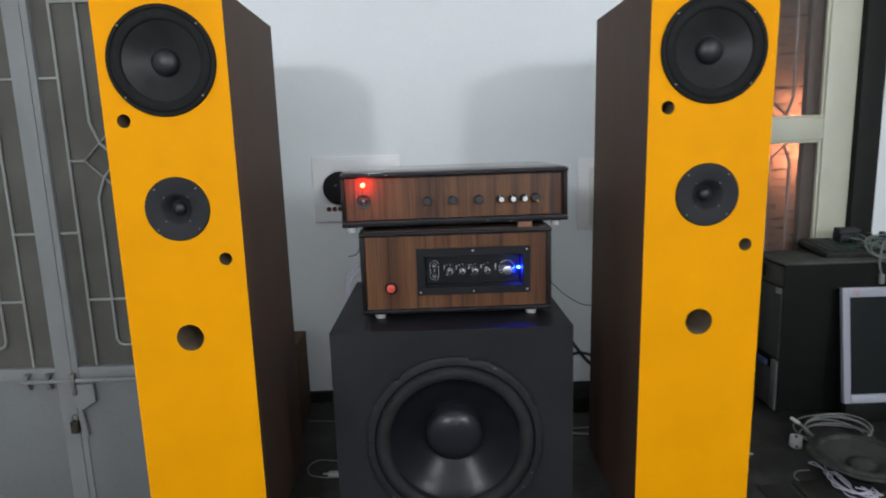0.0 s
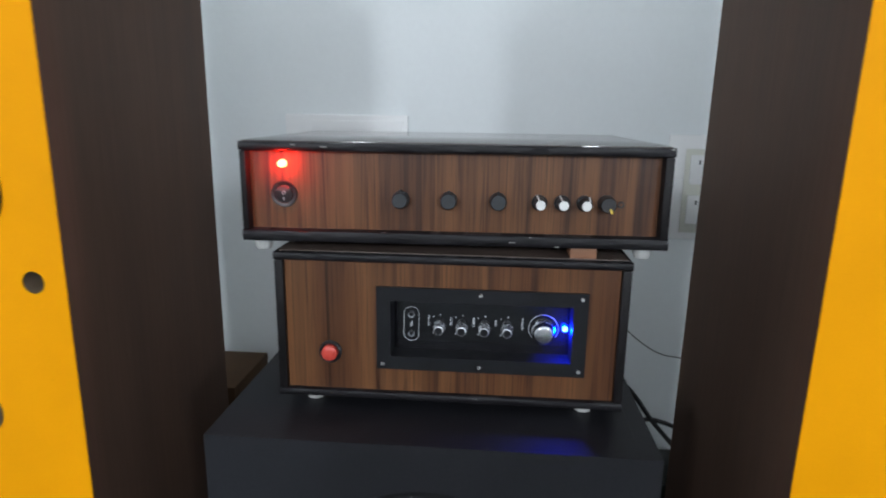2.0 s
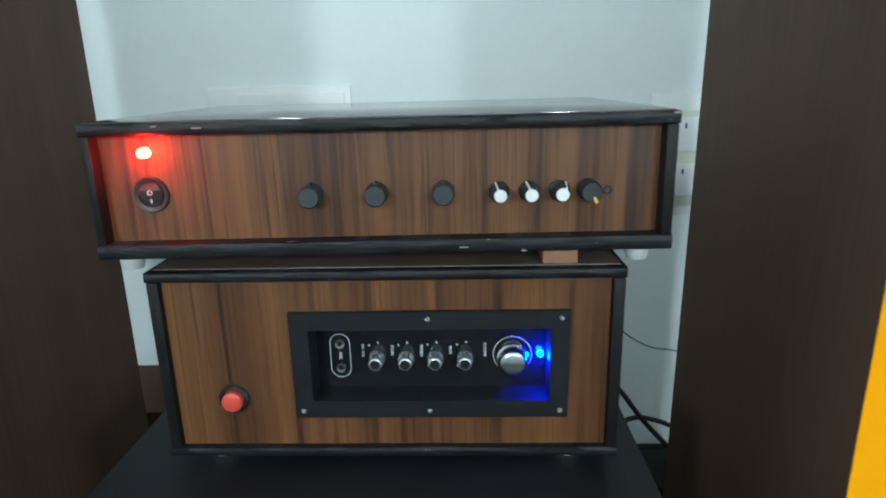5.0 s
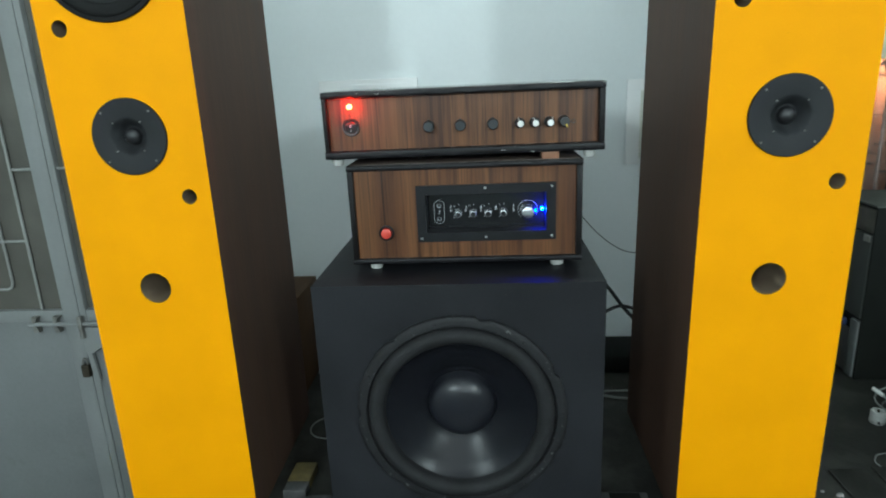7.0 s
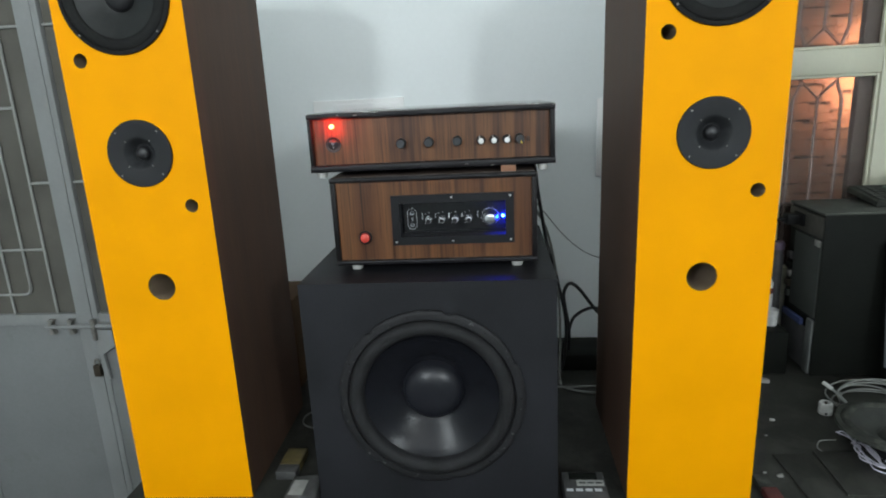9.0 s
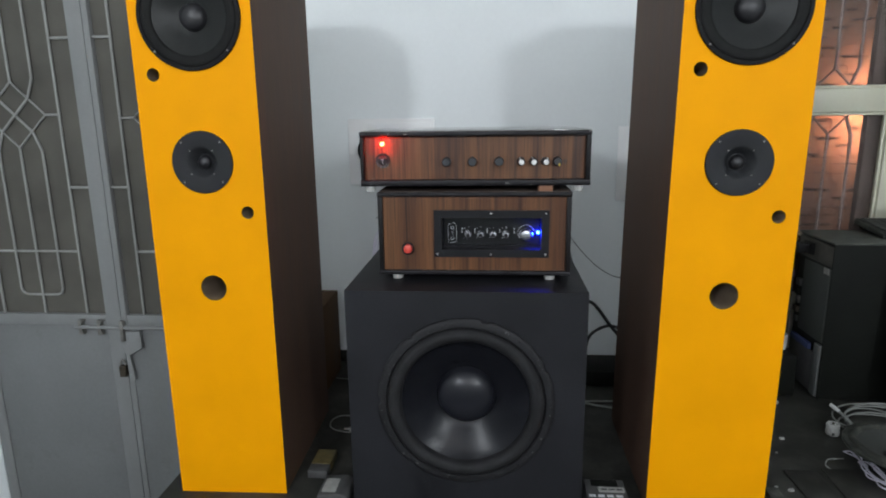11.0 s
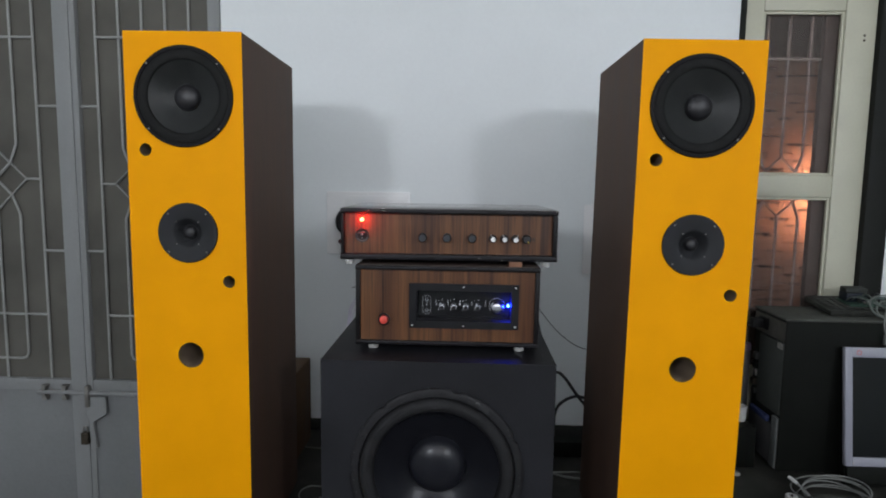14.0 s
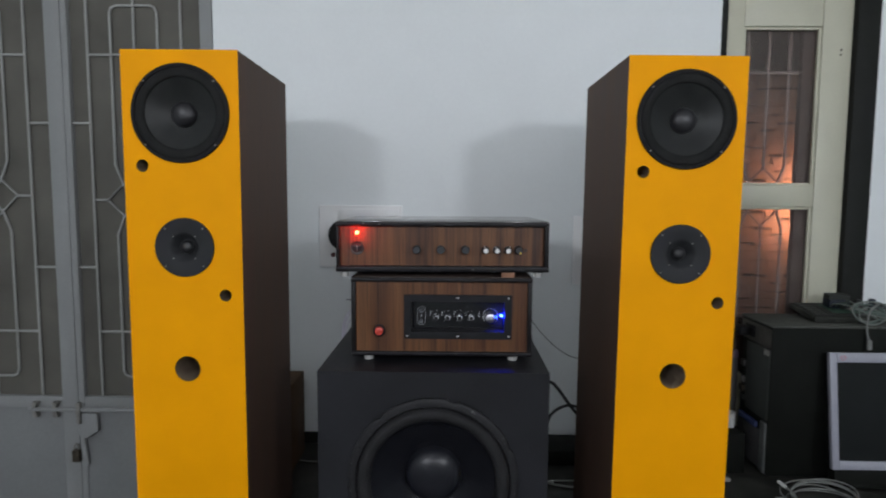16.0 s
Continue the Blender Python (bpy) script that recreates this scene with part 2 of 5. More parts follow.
# gate enamel painted lighter for the extra light the bars catch
M_BAR = plain("lit_bar_enamel", (0.315, 0.32, 0.305), 0.5, vary=0.1, scale=12, fine=120, bump=0.2, spec=0.3)
M_MESH = plain("dusty_insect_mesh", (0.105, 0.1, 0.085), 0.75, vary=0.3, scale=6, fine=700, bump=0.4)
M_STEEL = plain("worn_steel", (0.28, 0.27, 0.25), 0.45, metal=0.7, vary=0.3, scale=60)
M_BRASS = plain("dull_brass", (0.075, 0.062, 0.045), 0.5, metal=0.6, vary=0.3, scale=80)
M_CREAM = plain("cream_door_paint", (0.55, 0.54, 0.42), 0.45, vary=0.06, scale=8, fine=140, bump=0.2)
M_BLACKWOOD = plain("black_painted_wood", (0.0125, 0.0135, 0.0115), 0.6, vary=0.25, scale=12, spec=0.2)
M_GLASS = pane_glass("figured_glass")
M_BRICK = plain("porch_brick", (0.36, 0.23, 0.16), 0.8, vary=0.3, scale=9, fine=60, bump=0.5, dist=0.003)
M_MORTAR = plain("dark_mortar", (0.025, 0.018, 0.015), 0.9)
M_SCRAP = plain("soiled_paper", (0.32, 0.32, 0.3), 0.6, vary=0.2, scale=60)
M_WIRE = plain("pale_lilac_wire", (0.62, 0.6, 0.68), 0.4, vary=0.1)
M_TABLE = plain("black_table_board", (0.026, 0.0265, 0.0225), 0.5, vary=0.5, scale=9, fine=150, bump=0.3, spec=0.25, flecks=((0.05, 0.049, 0.042), 0.47, 16, 0.25))
M_CASE = plain("black_case_steel", (0.0085, 0.0096, 0.008), 0.6, vary=0.25, scale=14, spec=0.1)
M_DUSTY = plain("dusty_black_steel", (0.034, 0.036, 0.031), 0.7, vary=0.3, scale=22, spec=0.15, flecks=((0.085, 0.085, 0.072), 0.5, 30, 0.25))
M_CASE_TOP = plain("case_lid_under_dust", (0.075, 0.078, 0.068), 0.75, vary=0.3, scale=14, fine=160, spec=0.15, flecks=((0.03, 0.032, 0.028), 0.58, 40, 0.2))
M_CASE_GREY = plain("galvanised_back_plate", (0.044, 0.048, 0.043), 0.6, vary=0.15, scale=20, spec=0.2)
M_PSU = plain("stained_grey_steel", (0.06, 0.056, 0.047), 0.6, vary=0.4, scale=25, spec=0.2)
M_PURPLE = plain("dull_purple_plastic", (0.13, 0.09, 0.14), 0.5)
M_SILVER = plain("silver_grey_bezel", (0.36, 0.365, 0.42), 0.4, vary=0.05, scale=20)
M_SCREEN = plain("dark_screen", (0.0075, 0.0095, 0.0095), 0.4, vary=0.1, scale=5, bump=0, spec=0.25)
M_PCB = plain("green_circuit_board", (0.035, 0.08, 0.055), 0.5, vary=0.3, scale=120)
M_BLUE = plain("blue_plastic", (0.032, 0.047, 0.13), 0.5)
M_CABLE_K = plain("black_cable", (0.012, 0.012, 0.013), 0.4)
M_CABLE_W = plain("white_cable", (0.185, 0.19, 0.178), 0.5, vary=0.1)
M_CABLE_G = plain("grey_green_cable", (0.075, 0.105, 0.09), 0.45, vary=0.1)
M_PLATE = plain("white_switch_plate", (0.86, 0.86, 0.85), 0.35, vary=0.03, scale=10)
M_SWITCH = plain("aged_cream_plastic", (0.68, 0.68, 0.6), 0.4, vary=0.05, scale=20)
M_CARD = plain("brown_cardboard", (0.085, 0.046, 0.022), 0.7, vary=0.2, scale=15, spec=0.2)
M_GRILLE = plain("dull_grille_paint", (0.22, 0.205, 0.205), 0.6)
M_GRILLE_DARK = plain("dark_grille_frame", (0.02, 0.012, 0.011), 0.6, vary=0.3, scale=12)
M_DULLRED = plain("dull_red_pack_print", (0.085, 0.022, 0.02), 0.55, vary=0.3, scale=60)
M_STRIP = plain("pale_zinc_strip", (0.13, 0.137, 0.132), 0.5, vary=0.25, scale=30, spec=0.3)
M_OCHRE = plain("ochre_packet", (0.11, 0.085, 0.028), 0.55, vary=0.35, scale=70)
M_KEY = plain("dusty_key_plastic", (0.024, 0.026, 0.022), 0.65, vary=0.3, scale=60)
M_HOLDER = plain("soiled_white_plastic", (0.5, 0.5, 0.48), 0.45, vary=0.15, scale=70)
M_NAVY = plain("dark_navy_plastic", (0.012, 0.018, 0.03), 0.5, vary=0.3, scale=60)
M_LEAD = plain("pale_lead", (0.14, 0.16, 0.14), 0.5, vary=0.1)
M_GREYBOX = plain("grey_relay_plastic", (0.065, 0.065, 0.065), 0.5, vary=0.25, scale=60)


# ---- builders ----
def box(x0, x1, y0, y1, z0, z1, bev=0.0, seg=2):
    bm = bmesh.new()
    bmesh.ops.create_cube(bm, size=1, matrix=Matrix.Translation(((x0 + x1) / 2, (y0 + y1) / 2, (z0 + z1) / 2)) @ Matrix.Diagonal((x1 - x0, y1 - y0, z1 - z0, 1)))
    if bev:
        bmesh.ops.bevel(bm, geom=bm.edges[:], offset=bev, segments=seg, affect="EDGES", profile=0.5)
    return bm


def rough_board(x0, x1, y0, y1, z0, z1, seed, amount=0.0005, step=0.0045):
    """A board whose front edge is hand-painted: worn round and uneven along its length."""
    bm = bmesh.new()
    n = max(2, int((x1 - x0) / step))
    h = z1 - z0
    side = [(y1, z0), (y0 + 0.0016, z0), (y0 + 0.0005, z0 + 0.0007), (y0, z0 + 0.0022), (y0 - 0.0001, (z0 + z1) / 2), (y0, z1 - 0.0022), (y0 + 0.0005, z1 - 0.0007), (y0 + 0.0016, z1), (y1, z1)]
    rows = []
    for i in range(n + 1):
        x = x0 + (x1 - x0) * i / n
        row = []
        for k, (y, z) in enumerate(side):
            if 0 < k < 8:
                p = Vector((x * 55, k * 0.9, seed))
                y += amount * (noise.noise(p) + 0.5 * noise.noise(p * 3.1))
                z += 0.6 * amount * noise.noise(p + Vector((0, 7.7, 0))) if 1 < k < 7 else 0.0
            row.append(bm.verts.new((x, y, z)))
        rows.append(row)
    for a, b2 in zip(rows, rows[1:]):
        for k in range(9):
            bm.faces.new((a[k], b2[k], b2[(k + 1) % 9], a[(k + 1) % 9]))
    bm.faces.new(rows[0])
    bm.faces.new(rows[-1][::-1])
    bmesh.ops.recalc_face_normals(bm, faces=bm.faces[:])
    return bm


def merge(*bms):
    """Joins bmeshes into the first."""
    out = bms[0]
    for other in bms[1:]:
        me = bpy.data.meshes.new("tmp")
        other.to_mesh(me)
        out.from_mesh(me)
        bpy.data.meshes.remove(me)
        other.free()
    return out


def lathe(profile, c, axis="y", seg=56, close=True):
    """Turns (radius, depth) pairs round an axis through c; depth runs away along +axis."""
    bm = bmesh.new()
    rings = []
    for r, d in profile:
        ring = []
        for i in range(1 if r < 1e-6 else seg):
            a = 2 * math.pi * i / seg
            u, v = r * math.cos(a), r * math.sin(a)
            p = (u, d, v) if axis == "y" else ((u, v, d) if axis == "z" else (d, u, v))
            ring.append(bm.verts.new(Vector(c) + Vector(p)))
        rings.append(ring)
    for p, q in zip(rings, rings[1:]):
        for i in range(seg):
            a, b2 = p[i % len(p)], p[(i + 1) % len(p)]
            d2, c2 = q[i % len(q)], q[(i + 1) % len(q)]
            vs = []
            for v in (a, b2, c2, d2):
                if v not in vs:
                    vs.append(v)
            if len(vs) > 2:
                bm.faces.new(vs)
    bmesh.ops.recalc_face_normals(bm, faces=bm.faces[:])
    return bm


def plate(x0, x1, z0, z1, y0, y1, holes, cut=None):
    """A board facing -y with round holes (cx, cz, r) or one rectangle cut through it."""
    bm = bmesh.new()
    loops = [[(x0, z0), (x1, z0), (x1, z1), (x0, z1)]]
    for cx, cz, r in holes:
        k = 64 if r > 0.04 else 32
        loops.append([(cx + r * math.cos(2 * math.pi * i / k), cz + r * math.sin(2 * math.pi * i / k)) for i in range(k)])
    if cut:
        loops.append([(cut[0], cut[2]), (cut[1], cut[2]), (cut[1], cut[3]), (cut[0], cut[3])])
    edges = []
    for lp in loops:
        vs = [bm.verts.new((x, y0, z)) for x, z in lp]
        edges += [bm.edges.new((vs[i], vs[(i + 1) % len(vs)])) for i in range(len(vs))]
    bmesh.ops.triangle_fill(bm, use_beauty=True, edges=edges, normal=(0, -1, 0))
    got = bmesh.ops.extrude_face_region(bm, geom=bm.faces[:])
    bmesh.ops.translate(bm, vec=(0, y1 - y0, 0), verts=[g for g in got["geom"] if isinstance(g, bmesh.types.BMVert)])
    bmesh.ops.recalc_face_normals(bm, faces=bm.faces[:])
    return bm


def smooth_path(pts, steps=8):
    """Catmull-Rom through the points."""
    p = [Vector(q) for q in pts]
    p = [2 * p[0] - p[1]] + p + [2 * p[-1] - p[-2]]
    out = []
    for i in range(1, len(p) - 2):
        for s in range(steps):
            t = s / steps
            out.append(0.5 * ((2 * p[i]) + (p[i + 1] - p[i - 1]) * t + (2 * p[i - 1] - 5 * p[i] + 4 * p[i + 1] - p[i + 2]) * t * t + (3 * p[i] - p[i - 1] - 3 * p[i + 1] + p[i + 2]) * t ** 3))
    out.append(p[-2])
    return out


def tube(pts, r, n=8, closed=False):
    bm = bmesh.new()
    p = [Vector(q) for q in pts]
    side, rings = None, []
    for i, q in enumerate(p):
        a, b2 = p[i - 1] if (i or closed) else q, p[(i + 1) % len(p)] if (i < len(p) - 1 or closed) else q
        t = (b2 - a).normalized()
        if side is None:
            side = t.orthogonal().normalized()
        side = (side - t * side.dot(t)).normalized()
        up = t.cross(side)
        rings.append([bm.verts.new(q + r * (side * math.cos(2 * math.pi * k / n) + up * math.sin(2 * math.pi * k / n))) for k in range(n)])
    for i in range(len(rings) - (0 if closed else 1)):
        u, v = rings[i], rings[(i + 1) % len(rings)]
        for k in range(n):
            bm.faces.new((u[k], u[(k + 1) % n], v[(k + 1) % n], v[k]))
    if not closed:
        bm.faces.new(rings[0][::-1])
        bm.faces.new(rings[-1])
    bmesh.ops.recalc_face_normals(bm, faces=bm.faces[:])
    return bm


def prism(outline, y0, y1, bev=0.0):
    """An (x, z) outline drawn out from y0 to y1."""
    bm = bmesh.new()
    f = bm.faces.new([bm.verts.new((x, y0, z)) for x, z in outline])
    got = bmesh.ops.extrude_face_region(bm, geom=[f])
    bmesh.ops.translate(bm, vec=(0, y1 - y0, 0), verts=[g for g in got["geom"] if isinstance(g, bmesh.types.BMVert)])
    bmesh.ops.recalc_face_normals(bm, faces=bm.faces[:])
    if bev:
        bmesh.ops.bevel(bm, geom=bm.edges[:], offset=bev, segments=1, affect="EDGES")
    return bm


ORIGIN = {}
CLUSTER = Vector((0, 0, 0))  # where the group of things being laid out sits on the table


def mesh_of(name, bm, material, shift=(0, 0, 0), sharp=35):
    bmesh.ops.translate(bm, vec=-Vector(shift), verts=bm.verts[:])
    me = bpy.data.meshes.new(name)
    bm.to_mesh(me)
    bm.free()
    me.materials.append(material)
    me.shade_smooth()
    me.set_sharp_from_angle(angle=radians(sharp))
    return me


def thing(name, at, label, category, group=""):
    ob = new(name)
    ob.empty_display_size = 0.05
    ob.location = Vector(at) + CLUSTER
    ORIGIN[ob] = Vector(at)
    return tagged(ob, label, category, group)


def part(name, bm, material, parent, label=""):
    """One mesh under a thing or a part, built in the world's coordinates."""
    ob = new(name, mesh_of(name, bm, material, ORIGIN[parent]))
    ob.parent = parent
    ORIGIN[ob] = ORIGIN[parent]
    return tagged(ob, label)


def single(name, bm, material, at, label, category, group=""):
    """A thing that is one mesh."""
    ob = new(name, mesh_of(name, bm, material, at))
    ob.location = Vector(at) + CLUSTER
    ORIGIN[ob] = Vector(at)
    return tagged(ob, label, category, group)


def structure(name, bm, material, label):
    ob = new(name, mesh_of(name, bm, material))
    ORIGIN[ob] = Vector((0, 0, 0))
    return tagged(ob, label, "structure", kind="structure")


def words(text, size, m, depth=0.0003):
    """Lettering in the built-in font as a bmesh, placed by m."""
    cu = bpy.data.curves.new("lettering", "FONT")
    cu.body, cu.size, cu.extrude, cu.align_x, cu.align_y = text, size, depth, "CENTER", "CENTER"
    ob = bpy.data.objects.new("lettering", cu)
    me = bpy.data.meshes.new_from_object(ob)
    bm = bmesh.new()
    bm.from_mesh(me)
    bmesh.ops.transform(bm, matrix=m, verts=bm.verts[:])
    bpy.data.objects.remove(ob)
    bpy.data.curves.remove(cu)
    bpy.data.meshes.remove(me)
    return bm

# ---- the room ----
WALL_Y = 0.687
TABLE_Z = 0.745
GATE_X0, GATE_X1, GATE_TOP = -1.593, -0.66, 2.16
DOOR_X0, DOOR_X1, DOOR_TOP = 0.802, 1.247, 2.2
ROOM_X, ROOM_Y, ROOM_Z, THICK = 1.9, -3.1, 2.9, 0.2
structure("wall_north", merge(
    box(-ROOM_X, GATE_X0, WALL_Y, WALL_Y + THICK, 0, ROOM_Z),
    box(GATE_X0, GATE_X1, WALL_Y, WALL_Y + THICK, GATE_TOP, ROOM_Z),
    box(GATE_X1, DOOR_X0, WALL_Y, WALL_Y + THICK, 0, ROOM_Z),
    box(DOOR_X0, DOOR_X1, WALL_Y, WALL_Y + THICK, DOOR_TOP, ROOM_Z),
    box(DOOR_X1, ROOM_X, WALL_Y, WALL_Y + THICK, 0, ROOM_Z)), M_WALL, "white painted plaster wall with a gate and a door opening")
structure("wall_west", box(-ROOM_X - THICK, -ROOM_X, ROOM_Y - THICK, WALL_Y + THICK, 0, ROOM_Z), M_WALL, "white painted plaster side wall")
structure("wall_east", box(ROOM_X, ROOM_X + THICK, ROOM_Y - THICK, WALL_Y + THICK, 0, ROOM_Z), M_WALL, "white painted plaster side wall")
wz0, wz1 = WINDOW_Z - WINDOW_H / 2, WINDOW_Z + WINDOW_H / 2
wa, wb = [(x - WINDOW_W / 2, x + WINDOW_W / 2) for x in WINDOWS_X]
# the wide middle opening is added for the fill light
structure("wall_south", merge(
    box(-ROOM_X, ROOM_X, ROOM_Y - THICK, ROOM_Y, 0, FILL_Z0),
    box(-ROOM_X, ROOM_X, ROOM_Y - THICK, ROOM_Y, FILL_Z1, ROOM_Z),
    box(-ROOM_X, wa[0], ROOM_Y - THICK, ROOM_Y, FILL_Z0, FILL_Z1),
    box(wa[0], wa[1], ROOM_Y - THICK, ROOM_Y, FILL_Z0, wz0),
    box(wa[0], wa[1], ROOM_Y - THICK, ROOM_Y, wz1, FILL_Z1),
    box(wa[1], FILL_X0, ROOM_Y - THICK, ROOM_Y, FILL_Z0, FILL_Z1),
    box(FILL_X1, wb[0], ROOM_Y - THICK, ROOM_Y, FILL_Z0, FILL_Z1),
    box(wb[0], wb[1], ROOM_Y - THICK, ROOM_Y, FILL_Z0, wz0),
    box(wb[0], wb[1], ROOM_Y - THICK, ROOM_Y, wz1, FILL_Z1),
    box(wb[1], ROOM_X, ROOM_Y - THICK, ROOM_Y, FILL_Z0, FILL_Z1)), M_WALL, "white painted plaster wall with two windows and an added fill opening")
structure("floor", box(-ROOM_X - THICK, ROOM_X + THICK, ROOM_Y - THICK, 2.2, -0.1, 0), M_FLOOR, "dark polished stone floor")
structure("ceiling", box(-ROOM_X - THICK, ROOM_X + THICK, ROOM_Y - THICK, WALL_Y + THICK, ROOM_Z, ROOM_Z + 0.12), M_CEIL, "white painted ceiling")

# porch behind the door
PORCH_Y = 1.28
porch_wall = structure("wall_porch", box(0.3, 2.4, PORCH_Y, PORCH_Y + 0.1, 0, 3.0), M_MORTAR, "red brick porch wall lit by a warm lamp")

# ---- steel gate ----
GATE_Y = 0.70
G_MID, G_HALF = 1.489, 0.615


def gate_leaf(x0, x1, c, s_l, s_r, lm):
    """One leaf: sheet below, bars with a diamond above."""
    w = x1 - x0
    leaf = thing("gate_leaf", (x0, GATE_Y, 0.01), "grey enamelled steel gate leaf with barred top and sheet bottom", "gate", "gate leaves")
    part("stile", box(x0, x0 + s_l, GATE_Y - 0.014, GATE_Y + 0.014, 0.01, 2.15, 0.002), M_GATE, leaf)
    part("stile", box(x1 - s_r, x1, GATE_Y - 0.014, GATE_Y + 0.014, 0.01, 2.15, 0.002), M_GATE, leaf)
    a, b2 = x0 + s_l, x1 - s_r
    part("top_rail", box(a, b2, GATE_Y - 0.012, GATE_Y + 0.012, G_MID + G_HALF, 2.15, 0.002), M_GATE, leaf)
    part("mid_rail", box(a, b2, GATE_Y - 0.0125, GATE_Y + 0.0125, 0.838, 0.874, 0.002), M_GATE, leaf)
    part("sheet_panel", box(a - 0.004, b2 + 0.004, GATE_Y - 0.009, GATE_Y - 0.003, 0.04, 0.8378, 0.001), M_SHEET, leaf, "grey steel sheet coloured darker for shade, with faint stains")
    part("bottom_rail", box(a, b2, GATE_Y - 0.012, GATE_Y + 0.012, 0.01, 0.0398, 0.002), M_GATE, leaf)
    p, d = 0.0695, 0.0955
    z0, z1, r = G_MID - G_HALF, G_MID + G_HALF, 0.0042
    P = lambda x, z: (x, GATE_Y - 0.002, z)
    for sx in (-1, 1):
        part("bar", tube([P(c + sx * 2 * p, z0), P(c + sx * 2 * p, z1)], r), M_BAR, leaf)
        for sz in (-1, 1):
            # inner bar: runs from the loop's rounded corner to the lattice, and leans in to meet it
            x = c + sx * p
            part("bar", tube([P(c, G_MID + sz * 0.553), P(x - sx * 0.02, G_MID + sz * 0.553), P(x - sx * 0.006, G_MID + sz * 0.547), P(x, G_MID + sz * 0.533),
                              P(x, lm + sz * 0.105), P(c + sx * d / 2, lm + sz * d / 2)], r), M_BAR, leaf)
            part("crossbar", tube([P(c + sx * 2 * p, G_MID + sz * 0.413), P(c, G_MID + sz * 0.413)], r), M_BAR, leaf)
            edge = a if sx < 0 else b2
            part("crossbar", tube([P(c + sx * 2 * p, G_MID + sz * 0.215), P(edge, G_MID + sz * 0.215)], r), M_BAR, leaf)
        part("crossbar", tube([P(c + sx * 2 * p, lm), P(c + sx * d, lm)], r), M_BAR, leaf)
    for sz in (-1, 1):
        part("bar", tube([P(c, lm + sz * d), P(c, G_MID + sz * G_HALF)], r), M_BAR, leaf)
    part("diamond", tube([P(c, lm + d), P(c + d, lm), P(c, lm - d), P(c - d, lm)], r, closed=True), M_BAR, leaf)
    part("lattice_bar", tube([P(c + d / 2, lm + d / 2), P(c - d / 2, lm - d / 2)], r), M_BAR, leaf)
    part("lattice_bar", tube([P(c - d / 2, lm + d / 2), P(c + d / 2, lm - d / 2)], r), M_BAR, leaf)
    part("insect_mesh", box(x0 + 0.01, x1 - 0.01, GATE_Y + 0.004, GATE_Y + 0.009, 0.05, 2.14), M_MESH, leaf, "dusty dark insect mesh")
    return leaf


gate_leaf(GATE_X0 + 0.003, -1.1085, -1.363, 0.036, 0.0485, G_MID)
gate_leaf(-1.107, GATE_X1 - 0.003, -0.898, 0.018, 0.036, G_MID - 0.012)
bolt = thing("gate_bolt", (-1.1, GATE_Y - 0.02, 0.838), "grey painted sliding bolt on welded eyes across the gate", "bolt")
part("rod", tube([(-1.255, GATE_Y - 0.026, 0.838), (-0.78, GATE_Y - 0.026, 0.838)], 0.0065, 10), M_GATE, bolt)
for x in (-1.235, -1.172):
    part("eye", merge(prism([(x - 0.006, 0.813), (x + 0.009, 0.815), (x + 0.005, 0.828), (x + 0.001, 0.838), (x + 0.005, 0.85), (x + 0.012, 0.861), (x - 0.006, 0.862)], GATE_Y - 0.0305, GATE_Y - 0.0145)), M_STEEL, bolt)
part("handle_tab", box(-1.104, -1.092, GATE_Y - 0.036, GATE_Y - 0.02, 0.795, 0.862, 0.002), M_STEEL, bolt)
hasp = thing("gate_hasp", (-1.08, GATE_Y - 0.012, 0.70), "grey cranked steel hasp plate with a small padlock", "hasp")
part("hasp_plate", prism([(-1.104, 0.826), (-1.045, 0.826), (-1.043, 0.772), (-1.086, 0.745), (-1.078, 0.662), (-1.096, 0.662), (-1.1, 0.752), (-1.104, 0.756)], GATE_Y - 0.026, GATE_Y - 0.0145, 0.001), M_GATE, hasp)
padlock = part("padlock", box(-1.124, -1.102, GATE_Y - 0.034, GATE_Y - 0.016, 0.674, 0.712, 0.003), M_BRASS, hasp, "small dull brass padlock")
part("shackle", tube(smooth_path([(-1.12, GATE_Y - 0.025, 0.71), (-1.12, GATE_Y - 0.025, 0.722), (-1.113, GATE_Y - 0.025, 0.73), (-1.106, GATE_Y - 0.025, 0.722), (-1.106, GATE_Y - 0.025, 0.71)]), 0.0025), M_STEEL, padlock)

# ---- door with glass panes ----
DOOR_Y = 0.70
door = thing("door_1", (0.82, DOOR_Y, 0.0), "cream painted wooden door leaf with figured glass panes", "door")
door["kind"] = "structure"
D0, D1, P0, P1 = 0.82, 1.181, 0.873, 1.096
RAILS = ((0.02, 0.22), (0.86, 0.96), (1.468, 1.530), (1.984, 2.16))
part("stile", box(D0, P0, DOOR_Y, DOOR_Y + 0.035, 0.02, 2.16, 0.003), M_CREAM, door)
part("stile", box(P1, D1, DOOR_Y, DOOR_Y + 0.035, 0.02, 2.16, 0.003), M_CREAM, door)
for z0, z1 in RAILS:
    part("rail", box(P0 + 0.0002, P1 - 0.0002, DOOR_Y + 0.001, DOOR_Y + 0.034, z0, z1, 0.003), M_CREAM, door)
